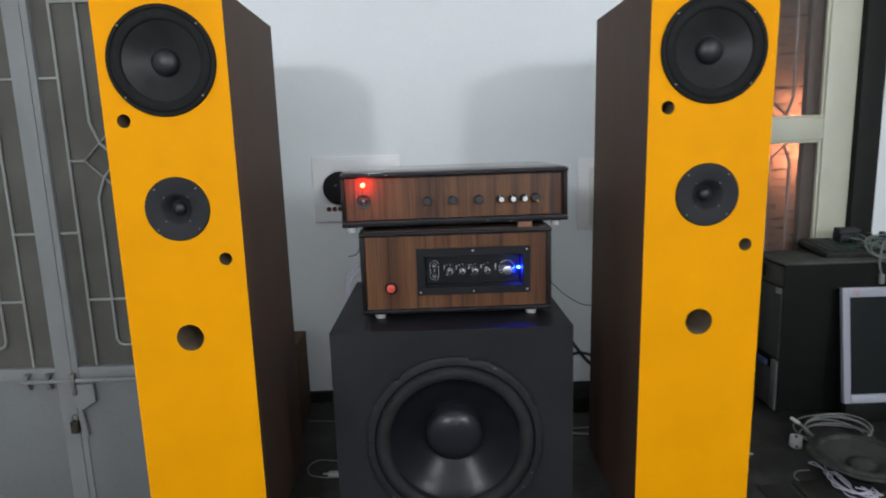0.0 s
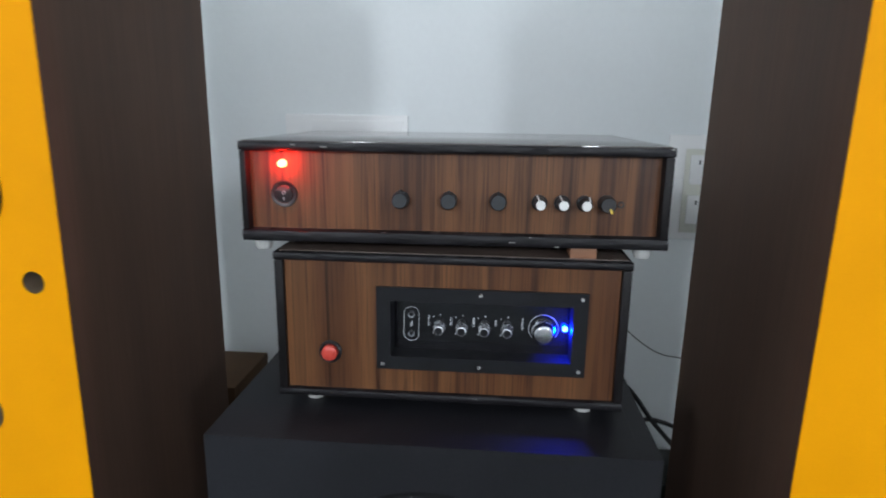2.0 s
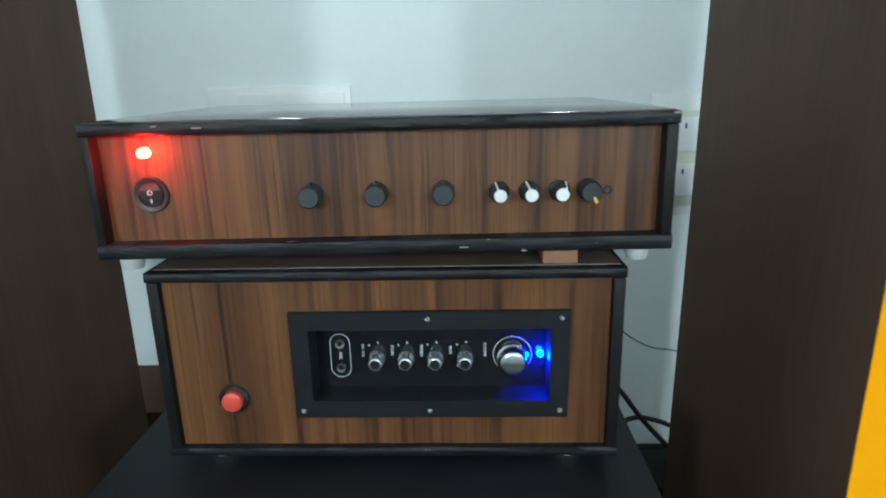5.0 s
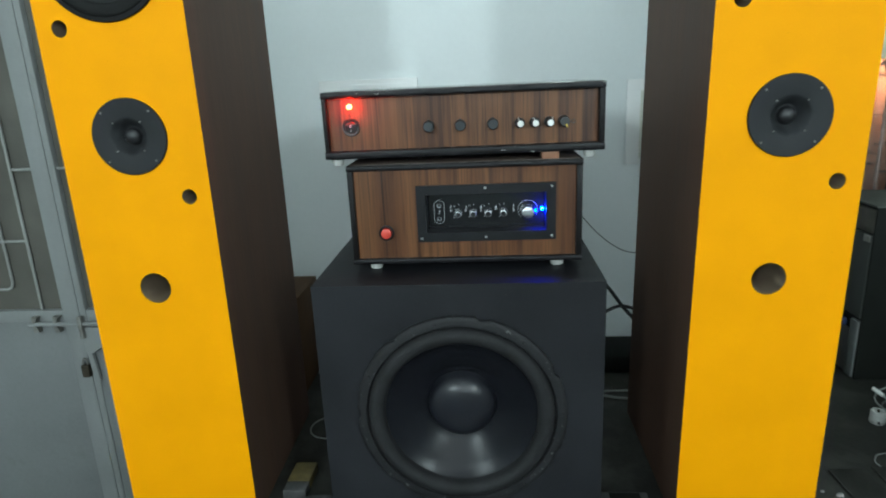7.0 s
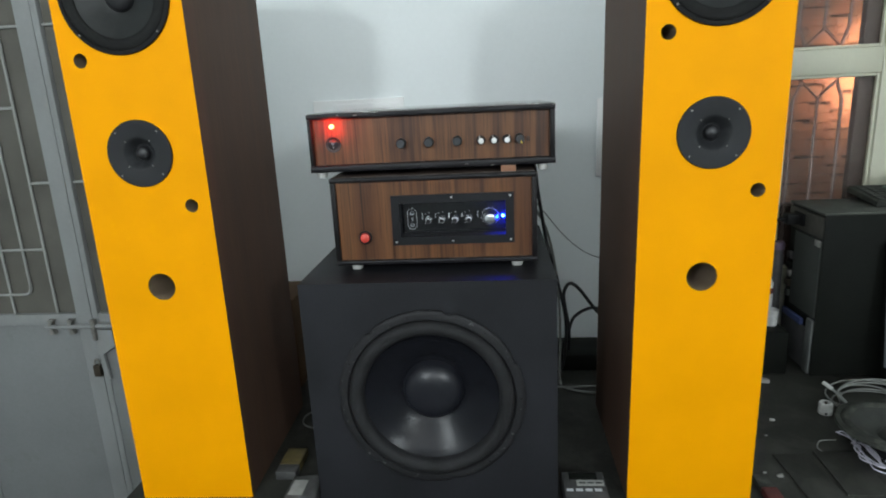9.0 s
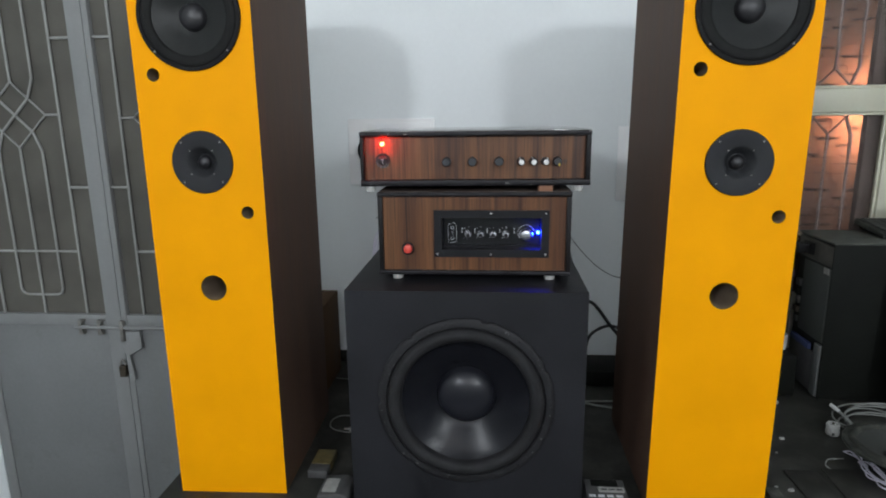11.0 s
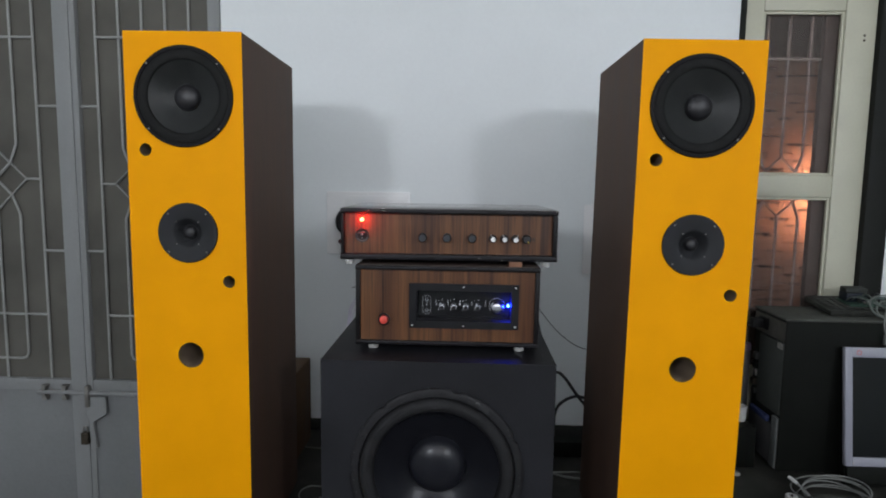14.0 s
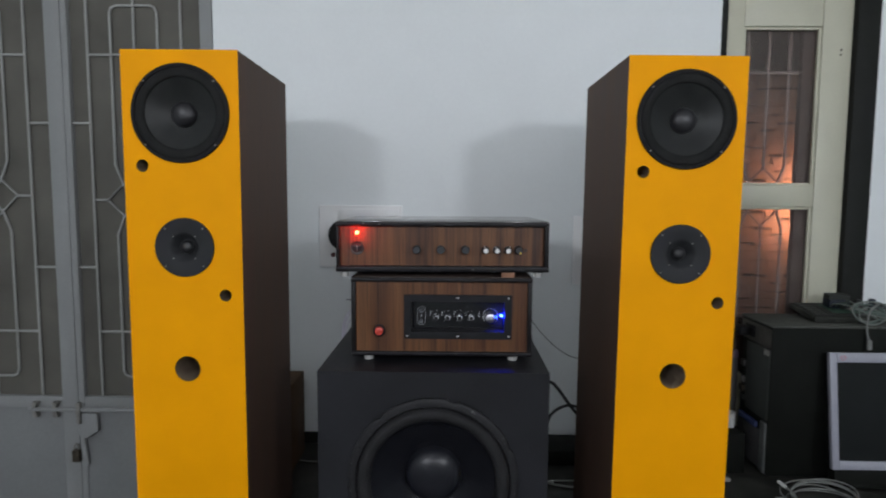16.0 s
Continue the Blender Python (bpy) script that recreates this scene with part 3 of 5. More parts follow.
for (_, z0), (z1, _) in zip(RAILS, RAILS[1:]):
    for bx in ((P0, P0 + 0.008, z0, z1), (P1 - 0.008, P1, z0, z1), (P0 + 0.008, P1 - 0.008, z0, z0 + 0.008), (P0 + 0.008, P1 - 0.008, z1 - 0.008, z1)):
        part("bead", box(bx[0], bx[1], DOOR_Y + 0.006, DOOR_Y + 0.016, bx[2], bx[3], 0.002), M_CREAM, door)
    if z0 > 0.5:
        pane = part("pane", box(P0 + 0.001, P1 - 0.001, DOOR_Y + 0.018, DOOR_Y + 0.022, z0 + 0.001, z1 - 0.001), M_GLASS, door, "rippled figured glass")
        pane.visible_shadow = False
    else:
        part("panel", box(P0 + 0.001, P1 - 0.001, DOOR_Y + 0.012, DOOR_Y + 0.024, z0, z1), M_CREAM, door)
for z in (1.905, 1.918):
    part("hinge_screw", lathe([(0, -0.001), (0.003, -0.001), (0.004, 0.001)], (1.15, DOOR_Y, z), seg=10), M_BRASS, door)
dframe = thing("door_frame_1", (DOOR_X0, WALL_Y, 0.0), "black painted wooden door frame", "door frame")
dframe["kind"] = "structure"
part("jamb", box(DOOR_X0, 0.8175, WALL_Y - 0.006, WALL_Y + 0.09, 0, 2.2, 0.002), M_BLACKWOOD, dframe)
part("jamb", box(1.1825, DOOR_X1, WALL_Y - 0.006, WALL_Y + 0.09, 0, 2.2, 0.002), M_BLACKWOOD, dframe)
part("head", box(0.8175, 1.1825, WALL_Y - 0.005, WALL_Y + 0.09, 2.163, 2.2, 0.002), M_BLACKWOOD, dframe)
grille = thing("door_grille", (0.97, 0.75, 0.0), "painted steel grille with a diamond, behind the door glass", "grille")
GY, GC, GP, GM, GD = 0.75, 0.971, 0.061, 1.4965, 0.0865
P = lambda x, z: (x, GY, z)
for sz in (-1, 1):
    part("bar", tube([P(GC, GM + sz * GD), P(GC, GM + sz * 0.66)], 0.0045), M_GRILLE, grille)
    for sx in (-1, 1):
        part("bar", tube([P(GC + sx * GP, GM + sz * 0.66), P(GC + sx * GP, GM + sz * 0.09), P(GC + sx * GD / 2, GM + sz * GD / 2)], 0.0045), M_GRILLE, grille)
    part("crossbar", tube([P(0.84, GM + sz * 0.366), P(1.062, GM + sz * 0.366)], 0.0048), M_GRILLE, grille)
part("diamond", tube([P(GC, GM + GD), P(GC + GD, GM), P(GC, GM - GD), P(GC - GD, GM)], 0.0045, closed=True), M_GRILLE, grille)
part("stile", box(1.063, 1.145, GY - 0.012, GY + 0.012, 0.0, 2.158, 0.002), M_GRILLE_DARK, grille)
part("stile", box(0.82, 0.845, GY - 0.012, GY + 0.012, 0.0, 2.158, 0.002), M_GRILLE_DARK, grille)
for z in (0.82, 2.14):
    part("rail", box(0.8452, 1.0628, GY - 0.01, GY + 0.01, z - 0.018, z + 0.018, 0.002), M_GRILLE_DARK, grille)

# ---- table ----
table = thing("work_table", (0.6, 0.27, 0.0), "black-topped work table strewn with electronic scraps", "table")
T0, T1, TY0, TY1 = -0.602, 1.8, -0.14, 0.67
part("tabletop", box(T0, T1, TY0, TY1, TABLE_Z - 0.03, TABLE_Z, 0.003), M_TABLE, table)
part("back_rail", box(-0.6, 0.79, TY1 + 0.0005, WALL_Y - 0.001, TABLE_Z - 0.06, TABLE_Z + 0.03, 0.002), M_BLACKWOOD, table)
for x in (T0 + 0.05, T1 - 0.05):
    for y in (TY0 + 0.05, TY1 - 0.05):
        part("leg", box(x - 0.025, x + 0.025, y - 0.025, y + 0.025, 0, TABLE_Z - 0.0302, 0.003), M_BLACKWOOD, table)
part("apron", box(T0 + 0.08, T1 - 0.08, TY0 + 0.03, TY0 + 0.05, TABLE_Z - 0.11, TABLE_Z - 0.0302, 0.002), M_BLACKWOOD, table)


# ---- tower loudspeakers ----
def screw(c, r, parent, material=M_SCREW):
    bm = merge(lathe([(0, -0.0012), (r * 0.7, -0.001), (r, 0.0), (r, 0.0006)], c, seg=10), box(c[0] - r * 0.75, c[0] + r * 0.75, c[1] - 0.0014, c[1] - 0.0009, c[2] - r * 0.12, c[2] + r * 0.12))
    return part("screw", bm, material, parent)


def tower_loudspeaker():
    t = thing("tower_loudspeaker", (0, 0, 0), "tall yellow-fronted tower loudspeaker with dark brown sides, on the table", "loudspeaker", "tower loudspeakers")
    W, D, H = 0.2125, 0.351, 1.009
    h = W / 2
    woof, tweet = (0.0, 0.8955), (0.0005, 0.6514)
    ports = ((-0.073, 0.801, 0.0113), (0.0735, 0.5615, 0.0113), (-0.002, 0.4215, 0.0242))
    part("front_baffle", plate(-h, h, 0, H, 0.0, 0.0014, [(*woof, 0.08), (*tweet, 0.045), *ports]), M_YELLOW, t, "satin yellow front skin with round ports")
    part("baffle_board", plate(-h + 0.0172, h - 0.0172, 0.0162, H - 0.0182, 0.0016, 0.018, [(*woof, 0.0802), (*tweet, 0.0452), *[(x, z, r + 0.0002) for x, z, r in ports]]), M_INSIDE, t)
    part("side_panel", box(-h + 0.0004, -h + 0.017, 0.0015, D, 0.0, H - 0.0004), M_BROWN, t)
    part("side_panel", box(h - 0.017, h - 0.0004, 0.0015, D, 0.0, H - 0.0004), M_BROWN, t)
    part("top_panel", box(-h + 0.0172, h - 0.0172, 0.0015, D, H - 0.018, H - 0.0006), M_BROWN, t)
    part("bottom_panel", box(-h + 0.0172, h - 0.0172, 0.0015, D, 0.0, 0.016), M_BROWN, t)
    part("back_panel", box(-h + 0.0172, h - 0.0172, D - 0.016, D, 0.0162, H - 0.0182), M_BROWN, t)
    for cx, cz, r in ports:
        part("port_tube", lathe([(r - 0.0006, 0.002), (r - 0.0006, 0.07), (r - 0.0036, 0.071), (0, 0.071)] if r < 0.02 else [(r - 0.0006, 0.002), (r - 0.0006, 0.13), (0, 0.131)], (cx, 0, cz), seg=32), M_INSIDE, t)
    # woofer
    wc = (woof[0], 0.0, woof[1])
    wf = part("woofer", lathe([(0.0895, -0.0002), (0.0895, -0.0035), (0.0885, -0.0046), (0.083, -0.0049), (0.082, -0.003), (0.0795, 0.03), (0.05, 0.07), (0, 0.07)], wc, seg=72), M_FRAME, t, "black bass driver with rubber surround")
    part("surround", lathe([(0.0828, -0.0036)] + [(0.0736 + 0.0088 * math.cos(a), -0.003 - 0.003 * math.sin(a)) for a in np.linspace(0, math.pi, 9)] + [(0.0645, -0.001)], wc, seg=72), M_WSURR, wf)
    part("cone", lathe([(0.0652, -0.0012), (0.05, 0.0058), (0.035, 0.0126), (0.023, 0.018), (0.0, 0.019)], wc, seg=72), M_CONE_SOFT, wf)
    part("dust_cap", lathe([(0.0242, 0.0178), (0.0235, 0.0155)] + [(0.023 * math.cos(a), 0.0145 - 0.0125 * math.sin(a)) for a in np.linspace(0.1, math.pi / 2, 8)], wc, seg=40), M_CAP, wf)
    for a in (42, 138, 222, 318):
        screw((wc[0] + 0.0852 * math.cos(radians(a)), -0.0049, wc[2] + 0.0852 * math.sin(radians(a))), 0.0019, wf, M_STEEL)
    # tweeter
    tc = (tweet[0], 0.0, tweet[1])
    tw = part("tweeter", lathe([(0.0548, -0.0002), (0.0548, -0.003), (0.0538, -0.0042), (0.0285, -0.0042), (0.025, -0.0028), (0.019, 0.006), (0.0145, 0.011), (0.0, 0.012)], tc, seg=64), M_TWEETER, t, "charcoal tweeter plate with a small dome")
    part("dome", lathe([(0.0128, 0.0095)] + [(0.0122 * math.cos(a), 0.0085 - 0.0085 * math.sin(a)) for a in np.linspace(0.0, math.pi / 2, 8)], tc, seg=32), M_CAP, tw)
    for a in (45, 135, 225, 315):
        for rr, sr in ((0.0285, 0.0014), (0.0492, 0.0017)):
            screw((tc[0] + rr * math.cos(radians(a)), -0.0044, tc[2] + rr * math.sin(radians(a))), sr, tw, M_STEEL)
    return t


tower = tower_loudspeaker()
tower.matrix_basis = pose(-0.457, 0.0, TABLE_Z, 0, 0, 1.5)
twin = copy_thing(tower, pose(0.4515, 0.0, TABLE_Z, 0, 0.55, 0.0))
tower.scale.z, twin.scale.z = 1.005, 0.9955

# ---- subwoofer ----
SX0, SX1, SY0, SY1, SZ = -0.206, 0.22, -0.031, 0.37, 1.176
sub = thing("subwoofer", (0.007, 0.17, TABLE_Z), "large black box subwoofer with one big round driver, on the table", "subwoofer")
DC = (0.0075, SY0, 0.970)
part("front_baffle", plate(SX0, SX1, TABLE_Z, SZ, SY0, SY0 + 0.02, [(DC[0], DC[2], 0.146)]), M_SUB, sub)
part("side_panel", box(SX0, SX0 + 0.018, SY0 + 0.0201, SY1, TABLE_Z, SZ - 0.0001), M_SUB, sub)
part("side_panel", box(SX1 - 0.018, SX1, SY0 + 0.0201, SY1, TABLE_Z, SZ - 0.0001), M_SUB, sub)
part("top_panel", box(SX0 + 0.0181, SX1 - 0.0181, SY0 + 0.0201, SY1, SZ - 0.018, SZ - 0.0001), M_SUB, sub)
part("bottom_panel", box(SX0 + 0.0181, SX1 - 0.0181, SY0 + 0.0201, SY1, TABLE_Z, TABLE_Z + 0.018), M_SUB, sub)
part("back_panel", box(SX0 + 0.0181, SX1 - 0.0181, SY1 - 0.018, SY1, TABLE_Z + 0.0181, SZ - 0.0181), M_SUB, sub)


def notched_ring(c, r0, r1, notches, depth):
    """The pressed rim: an outer edge with shallow bays, a flat land and an inner lip."""
    bm = bmesh.new()
    k, rows = 192, []
    for i in range(k):
        a = 2 * math.pi * i / k
        u = (a * notches / (2 * math.pi)) % 1.0
        bay = max(0.0, min(1.0, (0.055 - abs(u - 0.5)) / 0.018))
        ro = r0 - 0.0042 * bay
        row = []
        for r, d in ((ro, 0.0), (ro, -depth * 0.7), (ro - 0.0015, -depth * 0.85), (ro - 0.006, -depth), (r1 + 0.002, -depth), (r1, -depth * 0.7), (r1, 0.02)):
            row.append(bm.verts.new((c[0] + r * math.cos(a), c[1] + d, c[2] + r * math.sin(a))))
        rows.append(row)
    for i in range(k):
        p, q = rows[i], rows[(i + 1) % k]
        for j in range(len(p) - 1):
            bm.faces.new((p[j], q[j], q[j + 1], p[j + 1]))
    bmesh.ops.recalc_face_normals(bm, faces=bm.faces[:])
    return bm


drv = part("driver", lathe([(0.147, -0.001), (0.146, 0.03), (0.1, 0.1), (0, 0.1)], DC, seg=72), M_FRAME, sub, "black round bass driver with notched steel rim")
part("rim", notched_ring(DC, 0.1588, 0.1425, 7, 0.01), M_RIM, drv)
part("surround", lathe([(0.1425, -0.006)] + [(0.129 + 0.0125 * math.cos(a), -0.005 - 0.0125 * math.sin(a)) for a in np.linspace(0, math.pi, 13)] + [(0.1155, -0.001)], DC, seg=96), M_SURROUND, drv)
part("cone", lathe([(0.1168, -0.002), (0.114, 0.0005), (0.095, 0.0101), (0.08, 0.0179), (0.066, 0.0256), (0.048, 0.036), (0, 0.039)], DC, seg=96), M_CONE, drv)
part("dust_cap", lathe([(0.0545, 0.0315), (0.0532, 0.028)] + [(0.052 * math.cos(a), 0.0265 - 0.024 * math.sin(a)) for a in np.linspace(0.05, math.pi / 2, 14)], DC, seg=64), M_CAP_SUB, drv)
for k in range(7):
    a = radians(360 / 7 * k)
    screw((DC[0] + 0.1515 * math.cos(a), SY0 - 0.0101, DC[2] + 0.1515 * math.sin(a)), 0.0026, drv, M_RIM)


# ---- the two amplifiers ----
def knob(parent, c, r, length, material, name="knob", label="", skirt=1.12, seg=36):
    """A turned knob whose axis runs back along +y from its cap at c."""
    return part(name, lathe([(0, 0.0), (r * 0.86, 0.0), (r * 0.97, 0.0012), (r, 0.003), (r * 1.04, length * 0.7), (r * skirt, length * 0.78), (r * skirt, length), (0, length)], c, seg=seg), material, parent, label)


PX0, PX1, PY0, PY1, PZ0, PZ1 = -0.1805, 0.2248, 0.027, 0.30, 1.3528, 1.448
pre = thing("preamplifier", (0.023, 0.16, PZ0), "low wooden amplifier with teak front and black edges, on another amplifier", "amplifier", "stacked amplifiers")
e, eb = 0.0085, 0.0108
FY = PY0 + 0.012
part("top_panel", rough_board(PX0, PX1, PY0, PY1, PZ1 - e, PZ1, 1.3), M_EDGE, pre)
part("top_veneer", box(PX0 + 0.002, PX1 - 0.002, PY0 + 0.004, PY1 - 0.002, PZ1 - 0.001, PZ1 + 0.0009, 0.0004), M_TOP, pre, "glossy dark veneer lid")
part("bottom_panel", rough_board(PX0, PX1, PY0, PY1, PZ0, PZ0 + eb, 4.1), M_EDGE, pre)
# pale chips where the black paint is knocked off
for x, z, w, h in ((0.0795, PZ0 + 0.0045, 0.0032, 0.0004), (0.1215, PZ0 + 0.0012, 0.002, 0.0005), (PX1 - 0.0028, PZ1 - 0.0012, 0.0022, 0.0006), (-0.099, PZ1 - 0.0042, 0.0035, 0.0004), (-0.128, PZ1 - 0.0026, 0.002, 0.0004)):
    part("paint_chip", box(x - w, x + w, PY0 - 0.0006, PY0 + 0.0006, z - h, z + h, 0.0002, 1), M_SCRAP, pre)
part("side_panel", box(PX0 + 0.0004, PX0 + 0.0065, PY0 + 0.0006, PY1, PZ0 + eb + 0.0002, PZ1 - e - 0.0002, 0.001), M_SIDE, pre)
part("side_panel", box(PX1 - 0.0084, PX1 - 0.0004, PY0 + 0.0006, PY1, PZ0 + eb + 0.0002, PZ1 - e - 0.0002, 0.001), M_SIDE, pre)
part("front_panel", box(PX0 + 0.0067, PX1 - 0.0086, FY, FY + 0.006, PZ0 + eb + 0.0003, PZ1 - e - 0.0003), M_TEAK, pre, "teak veneer front with upright grain")
part("back_panel", box(PX0 + 0.0067, PX1 - 0.0086, PY1 - 0.008, PY1 - 0.001, PZ0 + eb + 0.0003, PZ1 - e - 0.0003), M_EDGE, pre)
KZ = 1.3945
for x in (-0.0275, 0.0185, 0.0655):
    k = knob(pre, (x, FY - 0.014, KZ + 0.0003), 0.0077, 0.014, M_KNOB_SOFT, label="matt charcoal knob", skirt=1.06)
    part("nub", box(x - 0.0012, x + 0.0012, FY - 0.009, FY - 0.002, KZ + 0.0076, KZ + 0.0096, 0.0006), M_KNOB_SOFT, k)
for x, turn in ((0.1045, -20), (0.1258, -19), (0.1468, 30)):
    k = knob(pre, (x, FY - 0.0165, KZ), 0.0056, 0.0165, M_KNOB, label="black knob with a white pointer cap", skirt=1.32)
    part("cap", lathe([(0, -0.0008), (0.0042, -0.0008), (0.0046, 0.0002), (0.0046, 0.0012)], (x, FY - 0.0167, KZ - 0.0006), seg=28), M_WHITE, k)
    # the pointer line runs from the cap's edge down the knob's flank to its skirt
    line = tube([(0, 0, 0.0036), (0, 0.0003, 0.005), (0, 0.004, 0.0062), (0, 0.0122, 0.0079)], 0.00075, 6)
    bmesh.ops.transform(line, matrix=Matrix.Translation((x, FY - 0.0172, KZ - 0.0006)) @ Matrix.Rotation(radians(turn), 4, "Y"), verts=line.verts[:])
    part("pointer", line, M_WHITE, k)
k = knob(pre, (0.1675, FY - 0.0135, KZ), 0.0076, 0.0135, M_KNOB, label="black knob with a yellow mark", skirt=1.08)
mark = box(-0.001, 0.001, 0, 0.0006, -0.0082, -0.0036)
bmesh.ops.transform(mark, matrix=Matrix.Translation((0.1675, FY - 0.014, KZ)) @ Matrix.Rotation(radians(-25), 4, "Y"), verts=mark.verts[:])
part("pointer", mark, plain("yellow_mark", (0.6, 0.42, 0.04), 0.5), k)
part("socket", merge(lathe([(0, 0.0003), (0.0018, 0.0002), (0.0019, -0.001), (0.003, -0.001), (0.0032, 0.0)], (0.1815, FY, KZ - 0.0008), seg=20)), M_KNOB, pre)
part("indicator_lamp", lathe([(0, -0.0095), (0.002, -0.009), (0.0034, -0.0066), (0.0038, 0.0), (0.0048, 0.0002)], (-0.1415, FY, 1.427), seg=24), M_LED_R, pre, "glowing red indicator lamp")
rock = part("rocker_switch", lathe([(0.0092, 0.0005), (0.0094, -0.0014), (0.0122, -0.002), (0.013, -0.0008), (0.013, 0.0)], (-0.1415, FY, 1.3975), seg=40), M_KNOB, pre, "round black rocker switch")
bm = lathe([(0, 0), (0.0025, 0), (0.005, 0), (0.007, 0), (0.0084, 0), (0.009, 0.0008), (0.0091, 0.003)], (-0.1415, FY, 1.3975), seg=40)
for v in bm.verts:
    # pressed in below, standing out above with a sloping upper lip
    up = (v.co.z - 1.3975) / 0.009
    v.co.y += -0.0022 - 0.0016 * up + max(0.0, up - 0.45) * 0.0068
part("rocker", bm, M_KNOB, rock)
part("mark_off", words("O", 0.005, pose(-0.1415, FY - 0.0028, 1.3988, 97, 0, 0)), M_PRINT, rock)
part("mark_on", box(-0.1419, -0.1411, FY - 0.0023, FY - 0.0012, 1.3915, 1.3945), M_PRINT, rock)
for x in (-0.1665, 0.206):
    for y in (0.046, 0.265):
        part("foot", lathe([(0, 0), (0.0086, 0), (0.0086, -0.0066), (0.0072, -0.011), (0, -0.011)], (x, y, PZ0), axis="z", seg=28), M_FOOT, pre)

# it stands a little askew, its far end set back
CORNER = Matrix.Translation((PX0, PY0, 0))
pre.matrix_basis = CORNER @ pose(0, 0, 0, 0, 0, 1.4) @ CORNER.inverted() @ Matrix.Translation(pre.location)

AX0, AX1, AY0, AY1, AZ0, AZ1 = -0.1535, 0.1941, 0.032, 0.30, 1.1895, 1.341
amp = thing("power_amplifier", (0.02, 0.16, SZ), "wooden amplifier with teak front and black control window, on a subwoofer", "amplifier", "stacked amplifiers")
e = 0.0078
GY0 = AY0 + 0.006
part("top_panel", rough_board(AX0, AX1, AY0, AY1, AZ1 - e, AZ1, 8.2), M_EDGE, amp)
part("top_veneer", box(AX0 + 0.003, AX1 - 0.003, AY0 + 0.008, AY1 - 0.002, AZ1 - 0.001, AZ1 + 0.0008, 0.0004), M_LID, amp, "dark veneer lid")
part("bottom_panel", rough_board(AX0, AX1, AY0, AY1, AZ0, AZ0 + e, 12.6), M_EDGE, amp)
part("side_panel", box(AX0 + 0.0004, AX0 + 0.009, AY0 + 0.0006, AY1, AZ0 + e + 0.0002, AZ1 - e - 0.0002, 0.001), M_SIDE, amp)
part("side_panel", box(AX1 - 0.009, AX1 - 0.0004, AY0 + 0.0006, AY1, AZ0 + e + 0.0002, AZ1 - e - 0.0002, 0.001), M_SIDE, amp)
part("back_panel", box(AX0 + 0.011, AX1 - 0.011, AY1 - 0.008, AY1 - 0.001, AZ0 + e + 0.0003, AZ1 - e - 0.0003), M_EDGE, amp)
# front panel with its rectangular opening
BX0, BX1, BZ0, BZ1 = -0.0515, 0.1555, 1.2225, 1.3085
WX0, WX1, WZ0, WZ1 = -0.0375, 0.1415, 1.2365, 1.2945
px0, px1, pz0, pz1 = AX0 + 0.0092, AX1 - 0.0092, AZ0 + e + 0.0003, AZ1 - e - 0.0003
part("front_panel", plate(px0, px1, pz0, pz1, GY0, GY0 + 0.006, [], (WX0 - 0.002, WX1 + 0.002, WZ0 - 0.002, WZ1 + 0.002)), M_TEAK_B, amp, "teak veneer front with upright grain")
win = part("control_window", plate(BX0, BX1, BZ0, BZ1, GY0 - 0.004, GY0 - 0.0002, [], (WX0, WX1, WZ0, WZ1)), M_BEZEL, amp, "black plastic window frame round a recessed control plate")
RY = GY0 + 0.02
part("recess", merge(box(WX0 - 0.002, WX0, GY0 - 0.0002, RY, WZ0, WZ1), box(WX1, WX1 + 0.002, GY0 - 0.0002, RY, WZ0, WZ1), box(WX0, WX1, GY0 - 0.0002, RY, WZ0 - 0.002, WZ0), box(WX0, WX1, GY0 - 0.0002, RY, WZ1, WZ1 + 0.002)), M_BEZEL, win)
part("control_plate", box(WX0, WX1, RY, RY + 0.003, WZ0, WZ1), M_GLOSS, win, "gloss black control plate")
for x in (BX0 + 0.006, 0.0515, BX1 - 0.006):
    for z in (BZ0 + 0.0058, BZ1 - 0.0055):
        if (x, z) != (BX0 + 0.006, BZ1 - 0.0055):
            screw((x, GY0 - 0.0042, z), 0.0021, win)
part("screw_hole", lathe([(0.0012, 0.001), (0.0016, -0.0001), (0.0024, 0.0)], (BX0 + 0.006, GY0 - 0.004, BZ1 - 0.0055), seg=14), M_BEZEL, win)
for x in (0.0095, 0.0325, 0.0555, 0.0785):
    kn = part("control_knob", lathe([(0, 0), (0.0041, 0.0), (0.0048, 0.0003), (0.0053, 0.0009), (0.0056, 0.002), (0.006, 0.009), (0.0066, 0.0098), (0.0066, 0.0128), (0.0063, 0.0134)], (x, RY - 0.0134, 1.2612), seg=32), M_SATIN, win, "small chromed knob with a dark cap")
    part("cap", lathe([(0, -0.0004), (0.0037, -0.0004), (0.004, 0.0003)], (x, RY - 0.0135, 1.2612), seg=28), M_BEZEL, kn)
    for zz, xx in ((0.0085, -0.006), (-0.009, -0.006), (0.0105, 0.001)):
        part("tick", box(x + xx - 0.0006, x + xx + 0.0006, RY - 0.0004, RY, 1.2635 + zz - 0.0006, 1.2635 + zz + 0.0006), M_PRINT, win)
kn = part("volume_knob", lathe([(0, 0.0), (0.0078, 0.0), (0.0082, 0.0002), (0.0096, 0.0007), (0.0106, 0.002), (0.0113, 0.0085), (0.0126, 0.0095), (0.0128, 0.0125), (0.0124, 0.013)], (0.1155, RY - 0.013, 1.2605), seg=48), M_CHROME, win, "large chromed volume knob")
